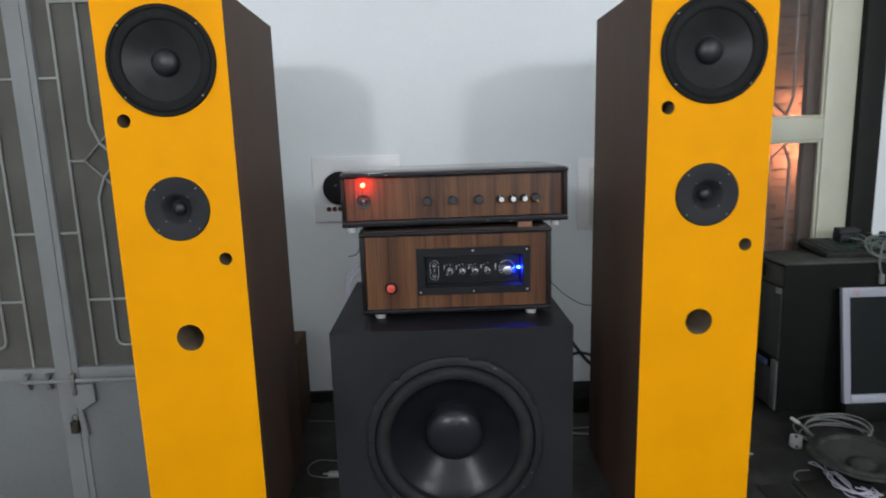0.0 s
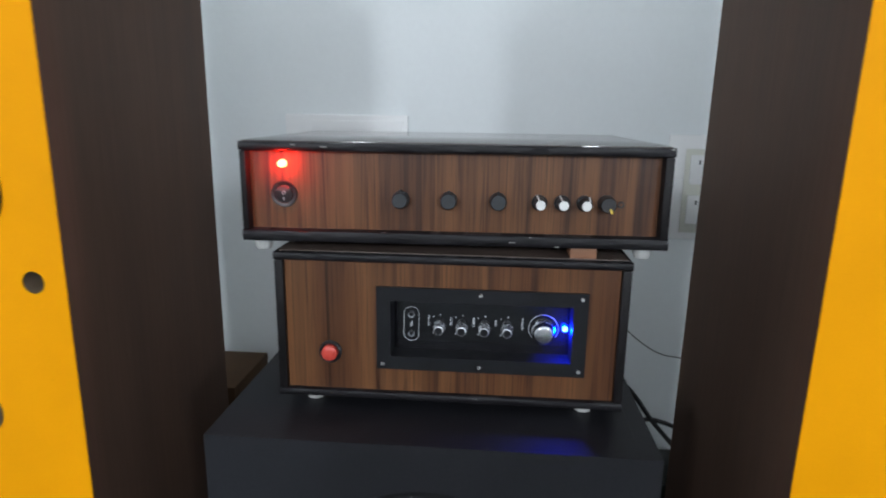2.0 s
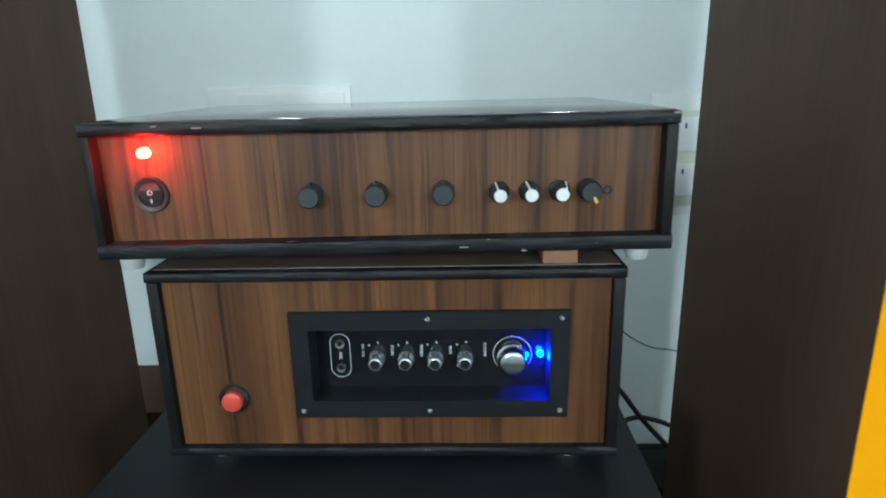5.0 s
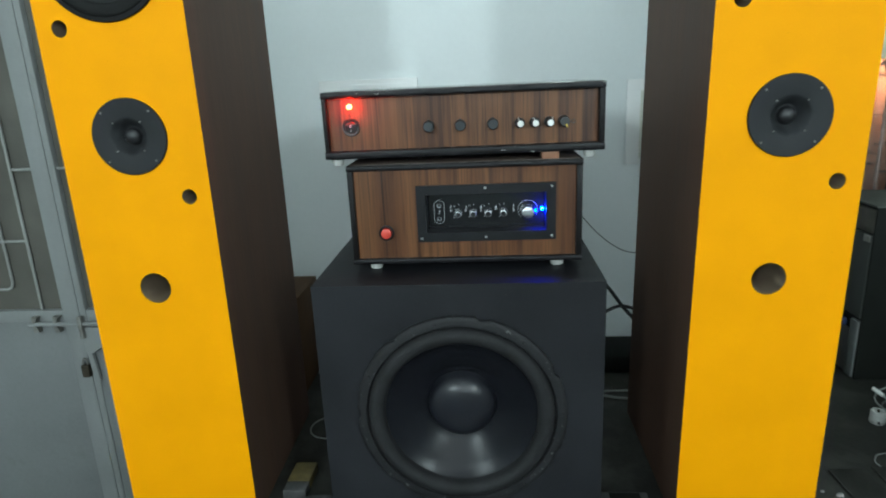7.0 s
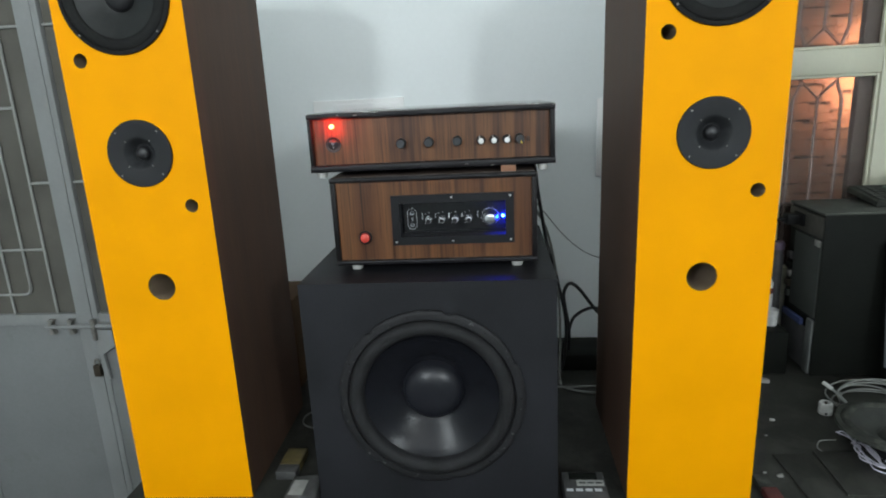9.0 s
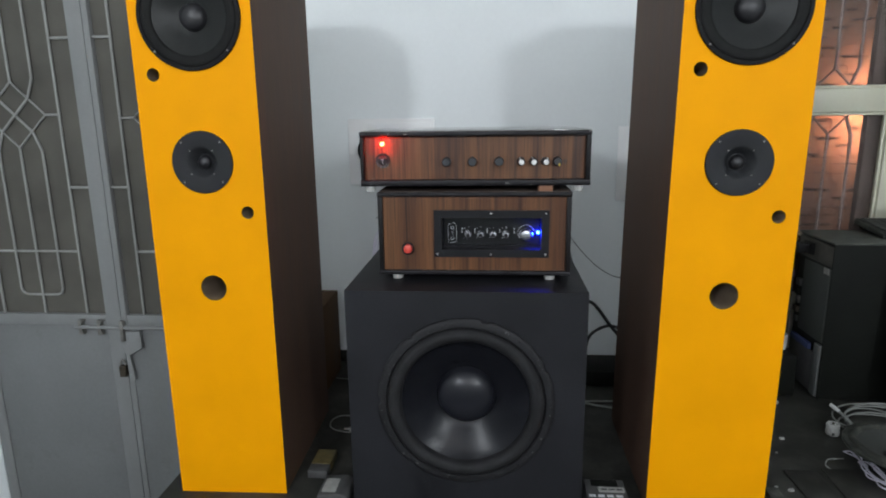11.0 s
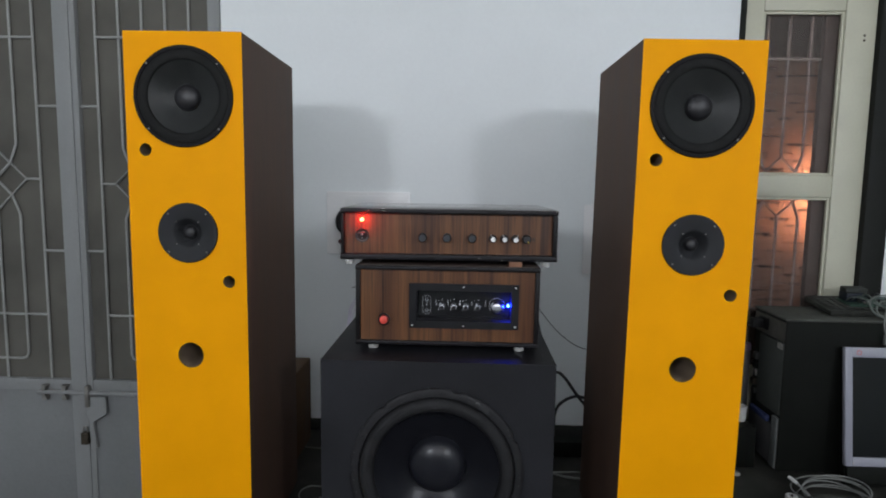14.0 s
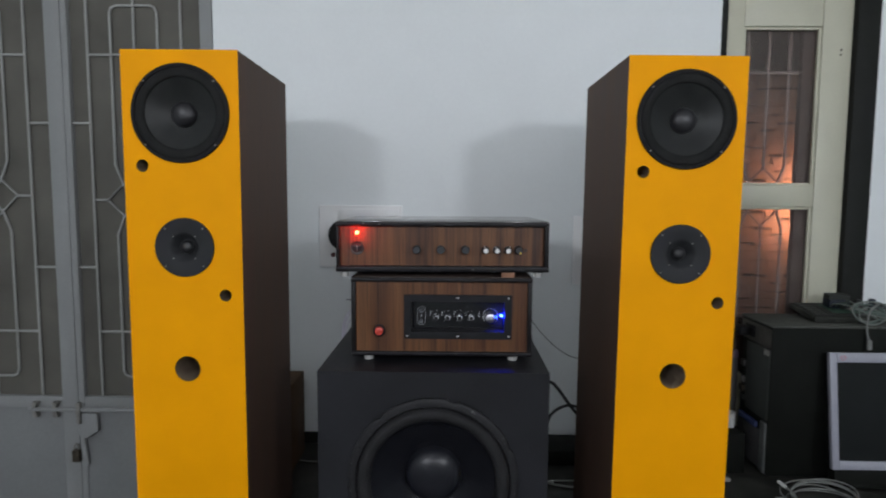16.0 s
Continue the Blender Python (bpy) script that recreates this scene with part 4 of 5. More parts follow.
part("scale_ring", lathe([(0.0146, -0.0004), (0.0151, -0.0004)], (0.1155, RY, 1.2635), seg=48), M_PRINT, win)
for k in range(2):
    jz = 1.2735 - 0.0205 * k
    part("jack_socket", lathe([(0.0018, 0.001), (0.002, -0.001), (0.0036, -0.0012), (0.0042, 0.0)], (-0.0195, RY - 0.0004, jz), seg=24), M_CHROME, win, "chromed jack socket")
part("jack_outline", tube([(-0.0195 + 0.0078 * math.cos(a), RY - 0.0002, 1.2633 + (0.0105 if math.sin(a) > 0 else -0.0105) + 0.0078 * math.sin(a)) for a in np.linspace(0.01, 2 * math.pi + 0.01, 36, endpoint=False)], 0.0003, 4, closed=True), M_PRINT, win)
for text, x in (("MIC VOL", -0.0015), ("ECHO", 0.0215), ("TREBLE", 0.0445), ("BASS", 0.0672), ("VOLUME", 0.094)):
    part("lettering", words(text, 0.0031 if len(text) < 7 else 0.0028, pose(x, RY - 0.0004, 1.2675, 90, 0, 0) @ pose(0, 0, 0, 0, 0, -90)), M_PRINT, win)
part("lettering", words("MIC", 0.0036, pose(-0.0195, RY - 0.0004, 1.2633, 90, 0, 0) @ pose(0, 0, 0, 0, 0, -90)), M_PRINT, win)
part("indicator_lamp", lathe([(0, -0.0048), (0.0018, -0.0042), (0.0027, -0.002), (0.0027, 0.0)], (0.137, RY, 1.2645), seg=20), M_LED_B, win, "glowing blue indicator lamp")
btn = part("push_button", lathe([(0.0086, 0.0), (0.0089, -0.004), (0.01, -0.005), (0.0116, -0.003), (0.0116, 0.0)], (-0.0997, GY0, 1.2375), seg=40), M_KNOB, amp, "round red push button in a black collar")
part("cap", lathe([(0, -0.0085), (0.006, -0.0084), (0.0078, -0.0072), (0.0082, 0.0)], (-0.0997, GY0, 1.2375), seg=36), M_RED, btn)
for x in (-0.1235, 0.16):
    for y in (0.062, 0.27):
        part("foot", lathe([(0, 0), (0.0105, 0), (0.0105, -0.008), (0.009, SZ - AZ0), (0, SZ - AZ0)], (x, y, AZ0), axis="z", seg=28), M_FOOT, amp)
for x, y in ((0.148, 0.053), (-0.11, 0.2), (0.148, 0.25)):
    single("wood_offcut", box(x - 0.0125, x + 0.0125, y - 0.012, y + 0.02, AZ1 + 0.0008, PZ0, 0.0008), M_WOODBLOCK, (x, y, AZ1 + 0.0008), "small brown wood offcut packed between two amplifiers", "wood block", "packing blocks")

# ---- wall fittings ----
board = thing("socket_board", (-0.23, WALL_Y, 1.283), "white plastic electrical socket board on the wall", "socket board")
part("base_plate", box(-0.355, -0.11, WALL_Y - 0.012, WALL_Y - 0.0005, 1.283, 1.466, 0.003), M_PLATE, board)
part("switch_bar", box(-0.3, -0.12, WALL_Y - 0.016, WALL_Y - 0.0122, 1.425, 1.455, 0.0015), M_PLATE, board)
for x in (-0.3145, -0.2985, -0.2825):
    part("socket_hole", lathe([(0, 0.0), (0.0036, 0.0), (0.0044, -0.0012), (0.0062, -0.0014), (0.007, 0.0003)], (x, WALL_Y - 0.0122, 1.3195), seg=18), M_DULLRED, board, "dark red socket eye")
plug = thing("round_plug_adapter", (-0.2795, WALL_Y - 0.0125, 1.3795), "round black plug adapter pushed into a socket", "plug")
part("body", lathe([(0, -0.028), (0.039, -0.028), (0.0445, -0.024), (0.0455, -0.004), (0.042, 0.0), (0, 0)], (-0.2795, WALL_Y - 0.0125, 1.3795), seg=48), M_RUBBER, plug)
part("screw", lathe([(0, -0.0012), (0.0022, -0.001), (0.0026, 0.0)], (-0.288, WALL_Y - 0.0405, 1.388), seg=12), M_STEEL, plug)
sw = thing("switch_plate", (0.49, WALL_Y, 1.25), "cream light switch plate with two rockers, on a white board", "switch")
part("backing_board", box(0.393, 0.6, WALL_Y - 0.0066, WALL_Y - 0.0005, 1.236, 1.438, 0.0015), M_PLATE, sw, "white painted backing board")
part("base_plate", box(0.425, 0.56, WALL_Y - 0.01, WALL_Y - 0.0068, 1.25, 1.412, 0.0012), M_SWITCH, sw)
for z in (1.268, 1.345):
    r = part("rocker", box(0.434, 0.478, WALL_Y - 0.0155, WALL_Y - 0.0102, z, z + 0.056, 0.002), M_PLATE, sw)
    part("mark", box(0.449, 0.452, WALL_Y - 0.0162, WALL_Y - 0.0154, z + 0.038, z + 0.046), M_KNOB, r)

# ---- computer corner ----
CX0, CX1, CY0, CY1, CZ1 = 0.884, 1.33, 0.485, 0.66, 1.158
case = thing("computer_case", (1.09, 0.54, TABLE_Z), "old black computer case with grey rear plate, on the table", "computer case")
part("side_cover", box(CX0 + 0.003, CX1, CY0, CY0 + 0.004, TABLE_Z + 0.006, CZ1 - 0.006, 0.001), M_CASE, case)
part("top_cover", box(CX0, CX1, CY0 - 0.001, CY1, CZ1 - 0.0055, CZ1, 0.0015), M_CASE_TOP, case, "dust-covered top")
part("chassis", box(CX0 + 0.008, CX1 - 0.004, CY0 + 0.0045, CY1 - 0.002, TABLE_Z, CZ1 - 0.006, 0.001), M_CASE, case)
part("front_cover", box(CX1 + 0.0005, CX1 + 0.03, CY0, CY1, TABLE_Z, CZ1, 0.006), M_CASE, case)
part("power_supply_plate", box(CX0 + 0.002, CX0 + 0.0078, CY0 + 0.006, CY1 - 0.004, 1.094, CZ1 - 0.012, 0.001), M_PSU, case, "stained grey power supply plate")
part("rear_plate", box(CX0 + 0.0005, CX0 + 0.0078, CY0 + 0.005, CY0 + 0.132, 0.896, 1.09, 0.001), M_CASE_GREY, case, "bare grey steel rear plate")
part("corner_tab", box(CX0 - 0.002, CX0 + 0.0004, CY0 + 0.006, CY0 + 0.03, 1.074, 1.09, 0.001), M_STEEL, case)
part("slot_plate", box(CX0 + 0.003, CX0 + 0.0078, CY0 + 0.04, CY1 - 0.004, TABLE_Z + 0.006, 0.858, 0.001), M_GREYBOX, case)
part("edge_strip", box(CX0 - 0.001, CX0 + 0.0078, CY0 + 0.006, CY0 + 0.036, TABLE_Z + 0.004, 0.889, 0.003), M_STRIP, case, "pale folded steel edge strip")
part("display_connector", box(CX0 - 0.008, CX0 + 0.0026, CY0 + 0.05, CY0 + 0.15, 0.862, 0.88, 0.004), M_BLUE, case, "blue display connector")
for k, z in enumerate((1.02, 0.995, 0.972, 0.946, 0.92)):
    part("port", box(CX0 - 0.004 - 0.002 * (k % 2), CX0 + 0.007, CY0 + 0.135, CY0 + 0.158 - 0.004 * (k % 3), z - 0.009, z + 0.009, 0.002), (M_GREYBOX, M_CASE, M_STEEL, M_BRASS, M_CASE_GREY)[k], case)
part("screw", lathe([(0, -0.002), (0.002, -0.0018), (0.0026, 0.0)], (CX0 + 0.0004, CY0 + 0.07, 1.0), axis="x", seg=10), M_KNOB, case)
part("power_socket", box(CX0 - 0.004, CX0 + 0.003, CY0 + 0.09, CY0 + 0.14, 1.106, 1.138, 0.003), M_RUBBER, case)
lead = single("power_lead", merge(tube(smooth_path([(CX0 - 0.03, 0.6, 1.122), (0.83, 0.6, 1.12), (0.79, 0.605, 1.1), (0.72, 0.62, 1.0), (0.64, 0.63, 0.9), (0.6, 0.6, 0.8), (0.58, 0.55, 0.765), (0.6, 0.5, 0.765), (0.66, 0.43, 0.765), (0.6, 0.39, 0.765)]), 0.0045), box(CX0 - 0.036, CX0 - 0.0042, CY0 + 0.1, CY0 + 0.132, 1.109, 1.135, 0.005)), M_RUBBER, (0.8, 0.55, 0.765), "black mains lead plugged into a computer case", "cable")

# keyboard lying on the case, its back edge raised on its feet
keyboard = thing("keyboard", (1.2, 0.503, CZ1), "dusty black keyboard laid on top of a computer case", "keyboard")
KEY_TILT = pose(1.022, 0.531, CZ1 + 0.001, 6.5, 0, -1)


def tilted(bm):
    bmesh.ops.transform(bm, matrix=KEY_TILT, verts=bm.verts[:])
    return bm


part("tray", tilted(box(0, 0.42, 0, 0.138, 0, 0.0145, 0.003)), M_DUSTY, keyboard)
for row in range(6):
    for col in range(20):
        if row or 5 > col or col > 9:
            part("key", tilted(box(0.01 + col * 0.0201, 0.0275 + col * 0.0201, 0.01 + row * 0.0203, 0.027 + row * 0.0203, 0.0146, 0.0182, 0.001, 1)), M_KEY, keyboard)
part("space_bar", tilted(box(0.1105, 0.208, 0.01, 0.027, 0.0146, 0.0182, 0.001, 1)), M_KEY, keyboard)
for x in (1.04, 1.4):
    part("foot", box(x, x + 0.02, 0.64, 0.647, CZ1, CZ1 + 0.0128, 0.001), M_RUBBER, keyboard)

# bare circuit board and its leads on the keyboard
pcb = thing("circuit_board", (1.2, 0.58, CZ1 + 0.03), "green circuit board with parts and loose leads, on a keyboard", "circuit board")
part("board", tilted(box(0.066, 0.238, 0.03, 0.108, 0.0183, 0.02)), M_PCB, pcb)
rnd = random.Random(4)
for k in range(14):
    x, y, s, h = rnd.uniform(0.093, 0.223), rnd.uniform(0.035, 0.09), rnd.uniform(0.004, 0.01), rnd.uniform(0.004, 0.016)
    part("component", tilted(box(x, x + s, y, y + s, 0.0201, 0.0201 + h, 0.0006, 1)), (M_KNOB, M_CASE_GREY, M_GREYBOX, M_STEEL)[k % 4], pcb)
trafo = part("transformer", tilted(box(0.074, 0.128, 0.066, 0.104, 0.0201, 0.044, 0.002)), M_NAVY, pcb, "dark blue wound transformer")
part("grey_frame", tilted(box(0.072, 0.13, 0.07, 0.1, 0.0442, 0.057, 0.002)), M_CASE_GREY, trafo)
part("capacitor", tilted(lathe([(0, 0.0201), (0.009, 0.0201), (0.009, 0.046), (0.008, 0.047), (0, 0.047)], (0.19, 0.07, 0), axis="z", seg=20)), M_NAVY, pcb, "dark blue round capacitor")
part("capacitor", tilted(lathe([(0, 0.0201), (0.007, 0.0201), (0.007, 0.04), (0.006, 0.041), (0, 0.041)], (0.165, 0.085, 0), axis="z", seg=20)), M_KNOB, pcb, "black round capacitor")
# loops of pale lead standing on the case, leaning back on the board
for k in range(3):
    j = lambda s: rnd.uniform(-s, s)
    r, cx, y0 = 0.047 - 0.009 * k + j(0.003), 1.158 + j(0.01), 0.506 + 0.005 * k
    ring = [(cx + r * 1.1 * math.cos(a), y0 + 0.012 * math.sin(a) + 0.006 * math.cos(a + k), CZ1 + 0.0035 + r * 0.62 * (1 + math.sin(a)) + 0.004 * (1 + math.cos(2 * a + k))) for a in np.linspace(0, 2 * math.pi, 32, endpoint=False)]
    single("lead_loop", tube(ring, 0.0023, 6, closed=True), M_CABLE_G if k % 2 else M_LEAD, (cx, y0, CZ1 + 0.003), "loop of thin pale green lead beside a circuit board", "cable", "circuit board leads")
for k in range(4):
    b2 = rnd.uniform(-0.01, 0.01)
    single("loose_lead", tube(smooth_path([(1.1 + 0.014 * k, 0.6, 1.188), (1.098 + 0.012 * k + b2, 0.56, 1.206 + 0.003 * k), (1.115 + 0.012 * k, 0.525, 1.203 - 0.004 * k), (1.15 + 0.014 * k, 0.508, 1.19 - 0.004 * k + b2), (1.2 + 0.012 * k, 0.505, 1.18 + 0.006 * k), (1.26 + 0.01 * k, 0.52, 1.19 + b2)]), 0.0019, 6), M_CABLE_G if k % 3 else M_LEAD, (1.15, 0.53, 1.19), "thin pale green lead drooping from a circuit board", "cable", "circuit board leads")
single("display_lead", merge(tube(smooth_path([(1.19, 0.53, 1.212), (1.15, 0.5, 1.2), (1.128, 0.477, 1.178), (1.124, 0.472, 1.15), (1.129, 0.47, 1.125)]), 0.0025, 8), box(1.1235, 1.1345, 0.463, 0.473, 1.1, 1.126, 0.002)), M_CABLE_W, (1.12, 0.47, 1.1), "thin pale lead with a white connector hanging on a screen", "cable")

# flat screen leaning on the case
screen = thing("flat_screen", (1.2, 0.37, TABLE_Z), "flat computer screen with silver bezel, leaning on a computer case", "monitor")
LEAN_M = pose(1.02, 0.404, TABLE_Z + 0.004, -8, 0, 0)


def leaned(bm):
    bmesh.ops.transform(bm, matrix=LEAN_M, verts=bm.verts[:])
    return bm


SW, S0, S1, BZ = 0.38, 0.051, 0.35, 0.0185
part("back_shell", leaned(box(0.004, SW - 0.004, 0.012, 0.034, 0.0, S1 - 0.004, 0.004)), M_CASE, screen)
part("bezel", leaned(box(0, BZ, 0, 0.014, S0, S1, 0.002)), M_SILVER, screen, "silver grey bezel")
part("bezel", leaned(box(SW - BZ, SW, 0, 0.014, S0, S1, 0.002)), M_SILVER, screen, "silver grey bezel")
part("bezel", leaned(box(BZ + 0.0002, SW - BZ - 0.0002, 0.0005, 0.014, S1 - 0.025, S1, 0.002)), M_SILVER, screen, "silver grey bezel")
part("bezel", leaned(box(BZ + 0.0002, SW - BZ - 0.0002, 0.0005, 0.014, S0, S0 + 0.022, 0.002)), M_SILVER, screen, "silver grey bezel")
part("screen_panel", leaned(box(BZ - 0.004, SW - BZ + 0.004, 0.008, 0.0118, S0 + 0.018, S1 - 0.021)), M_SCREEN, screen, "dark unlit screen")
part("lower_lip", leaned(box(0.006, SW - 0.006, 0.003, 0.0118, 0.004, S0 - 0.0005, 0.002)), M_CASE, screen)
badge = tube([(0.034 + 0.0055 * math.cos(a), -0.0006, S1 - 0.0125 + 0.0055 * math.sin(a)) for a in np.linspace(0, 2 * math.pi, 24, endpoint=False)], 0.0008, 5, closed=True)
part("badge_ring", leaned(badge), M_RED, screen, "small red ring badge")

# bits between tower and case
single("black_carton", box(0.69, 0.838, 0.50, 0.66, TABLE_Z, 0.858, 0.003), M_CASE, (0.76, 0.58, TABLE_Z), "small black carton against the wall", "carton")
tub = thing("plastic_tub", (0.814, 0.555, 0.858), "small white plastic tub on a black carton", "tub")
part("body", lathe([(0, 0), (0.016, 0), (0.018, 0.04), (0.0165, 0.041), (0.015, 0.004), (0, 0.004)], (0.814, 0.555, 0.858), axis="z", seg=28), M_HOLDER, tub)
bottle = thing("small_bottle", (0.822, 0.6, 0.858), "small white bottle with a red band, on a black carton", "bottle")
part("body", lathe([(0, 0), (0.0115, 0), (0.0125, 0.004), (0.0125, 0.096), (0.0055, 0.11), (0.0055, 0.119), (0, 0.12)], (0.822, 0.6, 0.858), axis="z", seg=24), M_HOLDER, bottle)
part("band", lathe([(0.0127, 0.07), (0.0128, 0.085)], (0.822, 0.6, 0.858), axis="z", seg=24), M_DULLRED, bottle)
flask = thing("tall_bottle", (0.86, 0.646, TABLE_Z), "tall grey bottle with a dull purple cap, beside a black carton", "bottle")
part("body", lathe([(0, 0), (0.0125, 0), (0.0135, 0.004), (0.0135, 0.278), (0.011, 0.287), (0, 0.287)], (0.86, 0.646, TABLE_Z), axis="z", seg=24), M_GREYBOX, flask)
part("cap", lathe([(0, 0.2872), (0.0145, 0.2872), (0.0145, 0.303), (0.012, 0.307), (0, 0.307)], (0.86, 0.646, TABLE_Z), axis="z", seg=24), M_PURPLE, flask, "dull purple cap")

# loose driver lying face up
CLUSTER = Vector((0.015, 0.026, 0))
VC = (0.875, 0.128, TABLE_Z)
spk = thing("loose_driver", VC, "loose black bass driver lying face up on the table", "loudspeaker driver")
part("magnet", lathe([(0, 0), (0.05, 0), (0.052, 0.002), (0.052, 0.02), (0.04, 0.0205)], VC, axis="z", seg=40), M_FRAME, spk)
part("basket", lathe([(0.04, 0.0205), (0.06, 0.03), (0.09, 0.05), (0.104, 0.052), (0.106, 0.055), (0.104, 0.058), (0.094, 0.0585), (0.094, 0.054)], VC, axis="z", seg=72), M_DUSTY, spk)
part("surround", lathe([(0.095, 0.0575)] + [(0.0855 + 0.0085 * math.cos(a), 0.056 + 0.0075 * math.sin(a)) for a in np.linspace(0, math.pi, 9)] + [(0.0765, 0.056)], VC, axis="z", seg=72), M_DUSTY, spk)
part("cone", lathe([(0.0772, 0.0562), (0.05, 0.042), (0.028, 0.033), (0, 0.032)], VC, axis="z", seg=64), M_KEY, spk)
part("dust_cap", lathe([(0.03, 0.034)] + [(0.029 * math.cos(a), 0.034 + 0.016 * math.sin(a)) for a in np.linspace(0.1, math.pi / 2, 8)], VC, axis="z", seg=40), M_KEY, spk)

# coil of white cable, plug top, stray wires
rnd = random.Random(11)
for k in range(6):
    cx, cy, rx, ry = 0.945 + rnd.uniform(-0.012, 0.012), 0.315 + rnd.uniform(-0.01, 0.01), 0.075 + rnd.uniform(-0.014, 0.012), 0.062 + rnd.uniform(-0.012, 0.01)
    ph = rnd.uniform(0, 6.28)
    ring = [(cx + rx * math.cos(a), cy + ry * math.sin(a), TABLE_Z + 0.004 + 0.0052 * k * 0.6 + max(0, 0.012 * (1 + math.sin(a + ph * 0.2)) * (k / 5.0))) for a in np.linspace(0, 2 * math.pi, 40, endpoint=False)]
    single("cable_loop", tube(ring, 0.002, 8, closed=True), M_CABLE_W, (cx, cy, TABLE_Z + 0.004), "loop of coiled white cable on the table", "cable", "coiled cable loops")
end = thing("cable_end", (0.86, 0.36, TABLE_Z), "end of a white cable with a slim plug", "cable")
part("lead", tube(smooth_path([(0.862, 0.338, TABLE_Z + 0.03), (0.872, 0.322, TABLE_Z + 0.021), (0.884, 0.303, TABLE_Z + 0.008), (0.905, 0.275, TABLE_Z + 0.0035)]), 0.003), M_CABLE_W, end)
part("slim_plug", tube([(0.85, 0.354, TABLE_Z + 0.038), (0.863, 0.337, TABLE_Z + 0.0295)], 0.0045, 10), M_HOLDER, end)
cap_c = (0.821, 0.28, TABLE_Z)
holder = thing("lamp_holder", cap_c, "small white plastic lamp holder on the table", "lamp holder")
part("shell", lathe([(0, 0), (0.0125, 0), (0.0142, 0.0025), (0.0146, 0.0095), (0.0134, 0.0108), (0.0138, 0.0128), (0.0142, 0.024), (0.013, 0.0272), (0.0095, 0.0276), (0.009, 0.021), (0, 0.021)], cap_c, axis="z", seg=32), M_HOLDER, holder)
part("contact", lathe([(0, 0.0211), (0.0025, 0.0211), (0.0025, 0.029), (0, 0.0292)], cap_c, axis="z", seg=12), M_BRASS, holder)
part("side_hole", lathe([(0, -0.0006), (0.003, -0.0006), (0.0034, 0.0006)], (0.8165, 0.2664, TABLE_Z + 0.0065), seg=14), M_KNOB, holder)
rnd = random.Random(7)
for k in range(7):
    j = lambda s: rnd.uniform(-s, s)
    sx, sy = (0.806, 0.203) if k < 2 else (0.818 + j(0.012), 0.15 + j(0.025))
    single("stray_wire", tube(smooth_path([(sx + j(0.004), sy + j(0.006), TABLE_Z + 0.003), (0.5 * sx + 0.407 + j(0.012), 0.6 * sy + 0.05 + j(0.012), TABLE_Z + 0.008 + 0.002 * k), (0.806 + j(0.016), 0.1 + j(0.016), TABLE_Z + 0.007 + 0.002 * k), (0.82 + j(0.018), 0.066 + j(0.014), TABLE_Z + 0.005 + 0.002 * k), (0.846 + j(0.018), 0.05 + j(0.014), TABLE_Z + 0.004 + 0.002 * k), (0.87 + j(0.02), 0.07 + j(0.02), TABLE_Z + 0.006), (0.85 + j(0.02), 0.085 + j(0.02), TABLE_Z + 0.012)]), 0.0015, 6), M_WIRE, (0.81, 0.12, TABLE_Z + 0.003), "thin white wire beside a loose driver", "wire", "stray wires")
single("stray_wire", tube(smooth_path([(0.742, 0.125, TABLE_Z + 0.002), (0.738, 0.142, TABLE_Z + 0.004), (0.752, 0.158, TABLE_Z + 0.008), (0.785, 0.165, TABLE_Z + 0.006)]), 0.0014, 6), M_CABLE_W, (0.75, 0.14, TABLE_Z), "short bent grey wire on the table", "wire", "stray wires")
for x0, x1, y0, y1, h, rz in ((0.642, 0.708, -0.03, 0.118, 0.0045, 1.5), (0.722, 0.80, -0.01, 0.128, 0.005, -2.0)):
    bm = box(x0, x1, y0, y1, TABLE_Z, TABLE_Z + h, 0.0025)
    bmesh.ops.rotate(bm, cent=(x0, y1, 0), matrix=Matrix.Rotation(radians(rz), 3, "Z"), verts=bm.verts[:])
    single("flat_black_module", bm, M_TABLE, ((x0 + x1) / 2, (y0 + y1) / 2, TABLE_Z), "flat black plastic module lying on the table", "module", "flat modules")
pack = thing("red_pack", (0.585, -0.01, TABLE_Z), "small dark pack with a dull red end, on the table", "pack")
part("body", box(0.57, 0.596, 0.0, 0.04, TABLE_Z, TABLE_Z + 0.014, 0.003), M_DUSTY, pack)
part("red_end", box(0.571, 0.599, -0.05, -0.0002, TABLE_Z, TABLE_Z + 0.0145, 0.003), M_DULLRED, pack, "dull red printed end")
rnd = random.Random(3)
for x, y, s in ((0.697, 0.252, 0.008), (0.628, 0.05, 0.0075), (0.604, 0.06, 0.004), (0.66, 0.19, 0.0035), (0.592, 0.245, 0.003), (0.754, 0.433, 0.017)):
    out = [(s * rnd.uniform(0.6, 1.1) * math.cos(a), s * rnd.uniform(0.35, 0.7) * math.sin(a)) for a in np.linspace(0, 2 * math.pi, 7, endpoint=False)]
    bm = bmesh.new()
    f = bm.faces.new([bm.verts.new((x + u, y + v, TABLE_Z)) for u, v in out])
    got = bmesh.ops.extrude_face_region(bm, geom=[f])
    for v in [g for g in got["geom"] if isinstance(g, bmesh.types.BMVert)]:
        v.co.z += s * rnd.uniform(0.25, 0.6)
    bmesh.ops.recalc_face_normals(bm, faces=bm.faces[:])
    single("paper_scrap", bm, M_SCRAP, (x, y, TABLE_Z), "torn white scrap on the dark table", "scrap", "paper scraps")

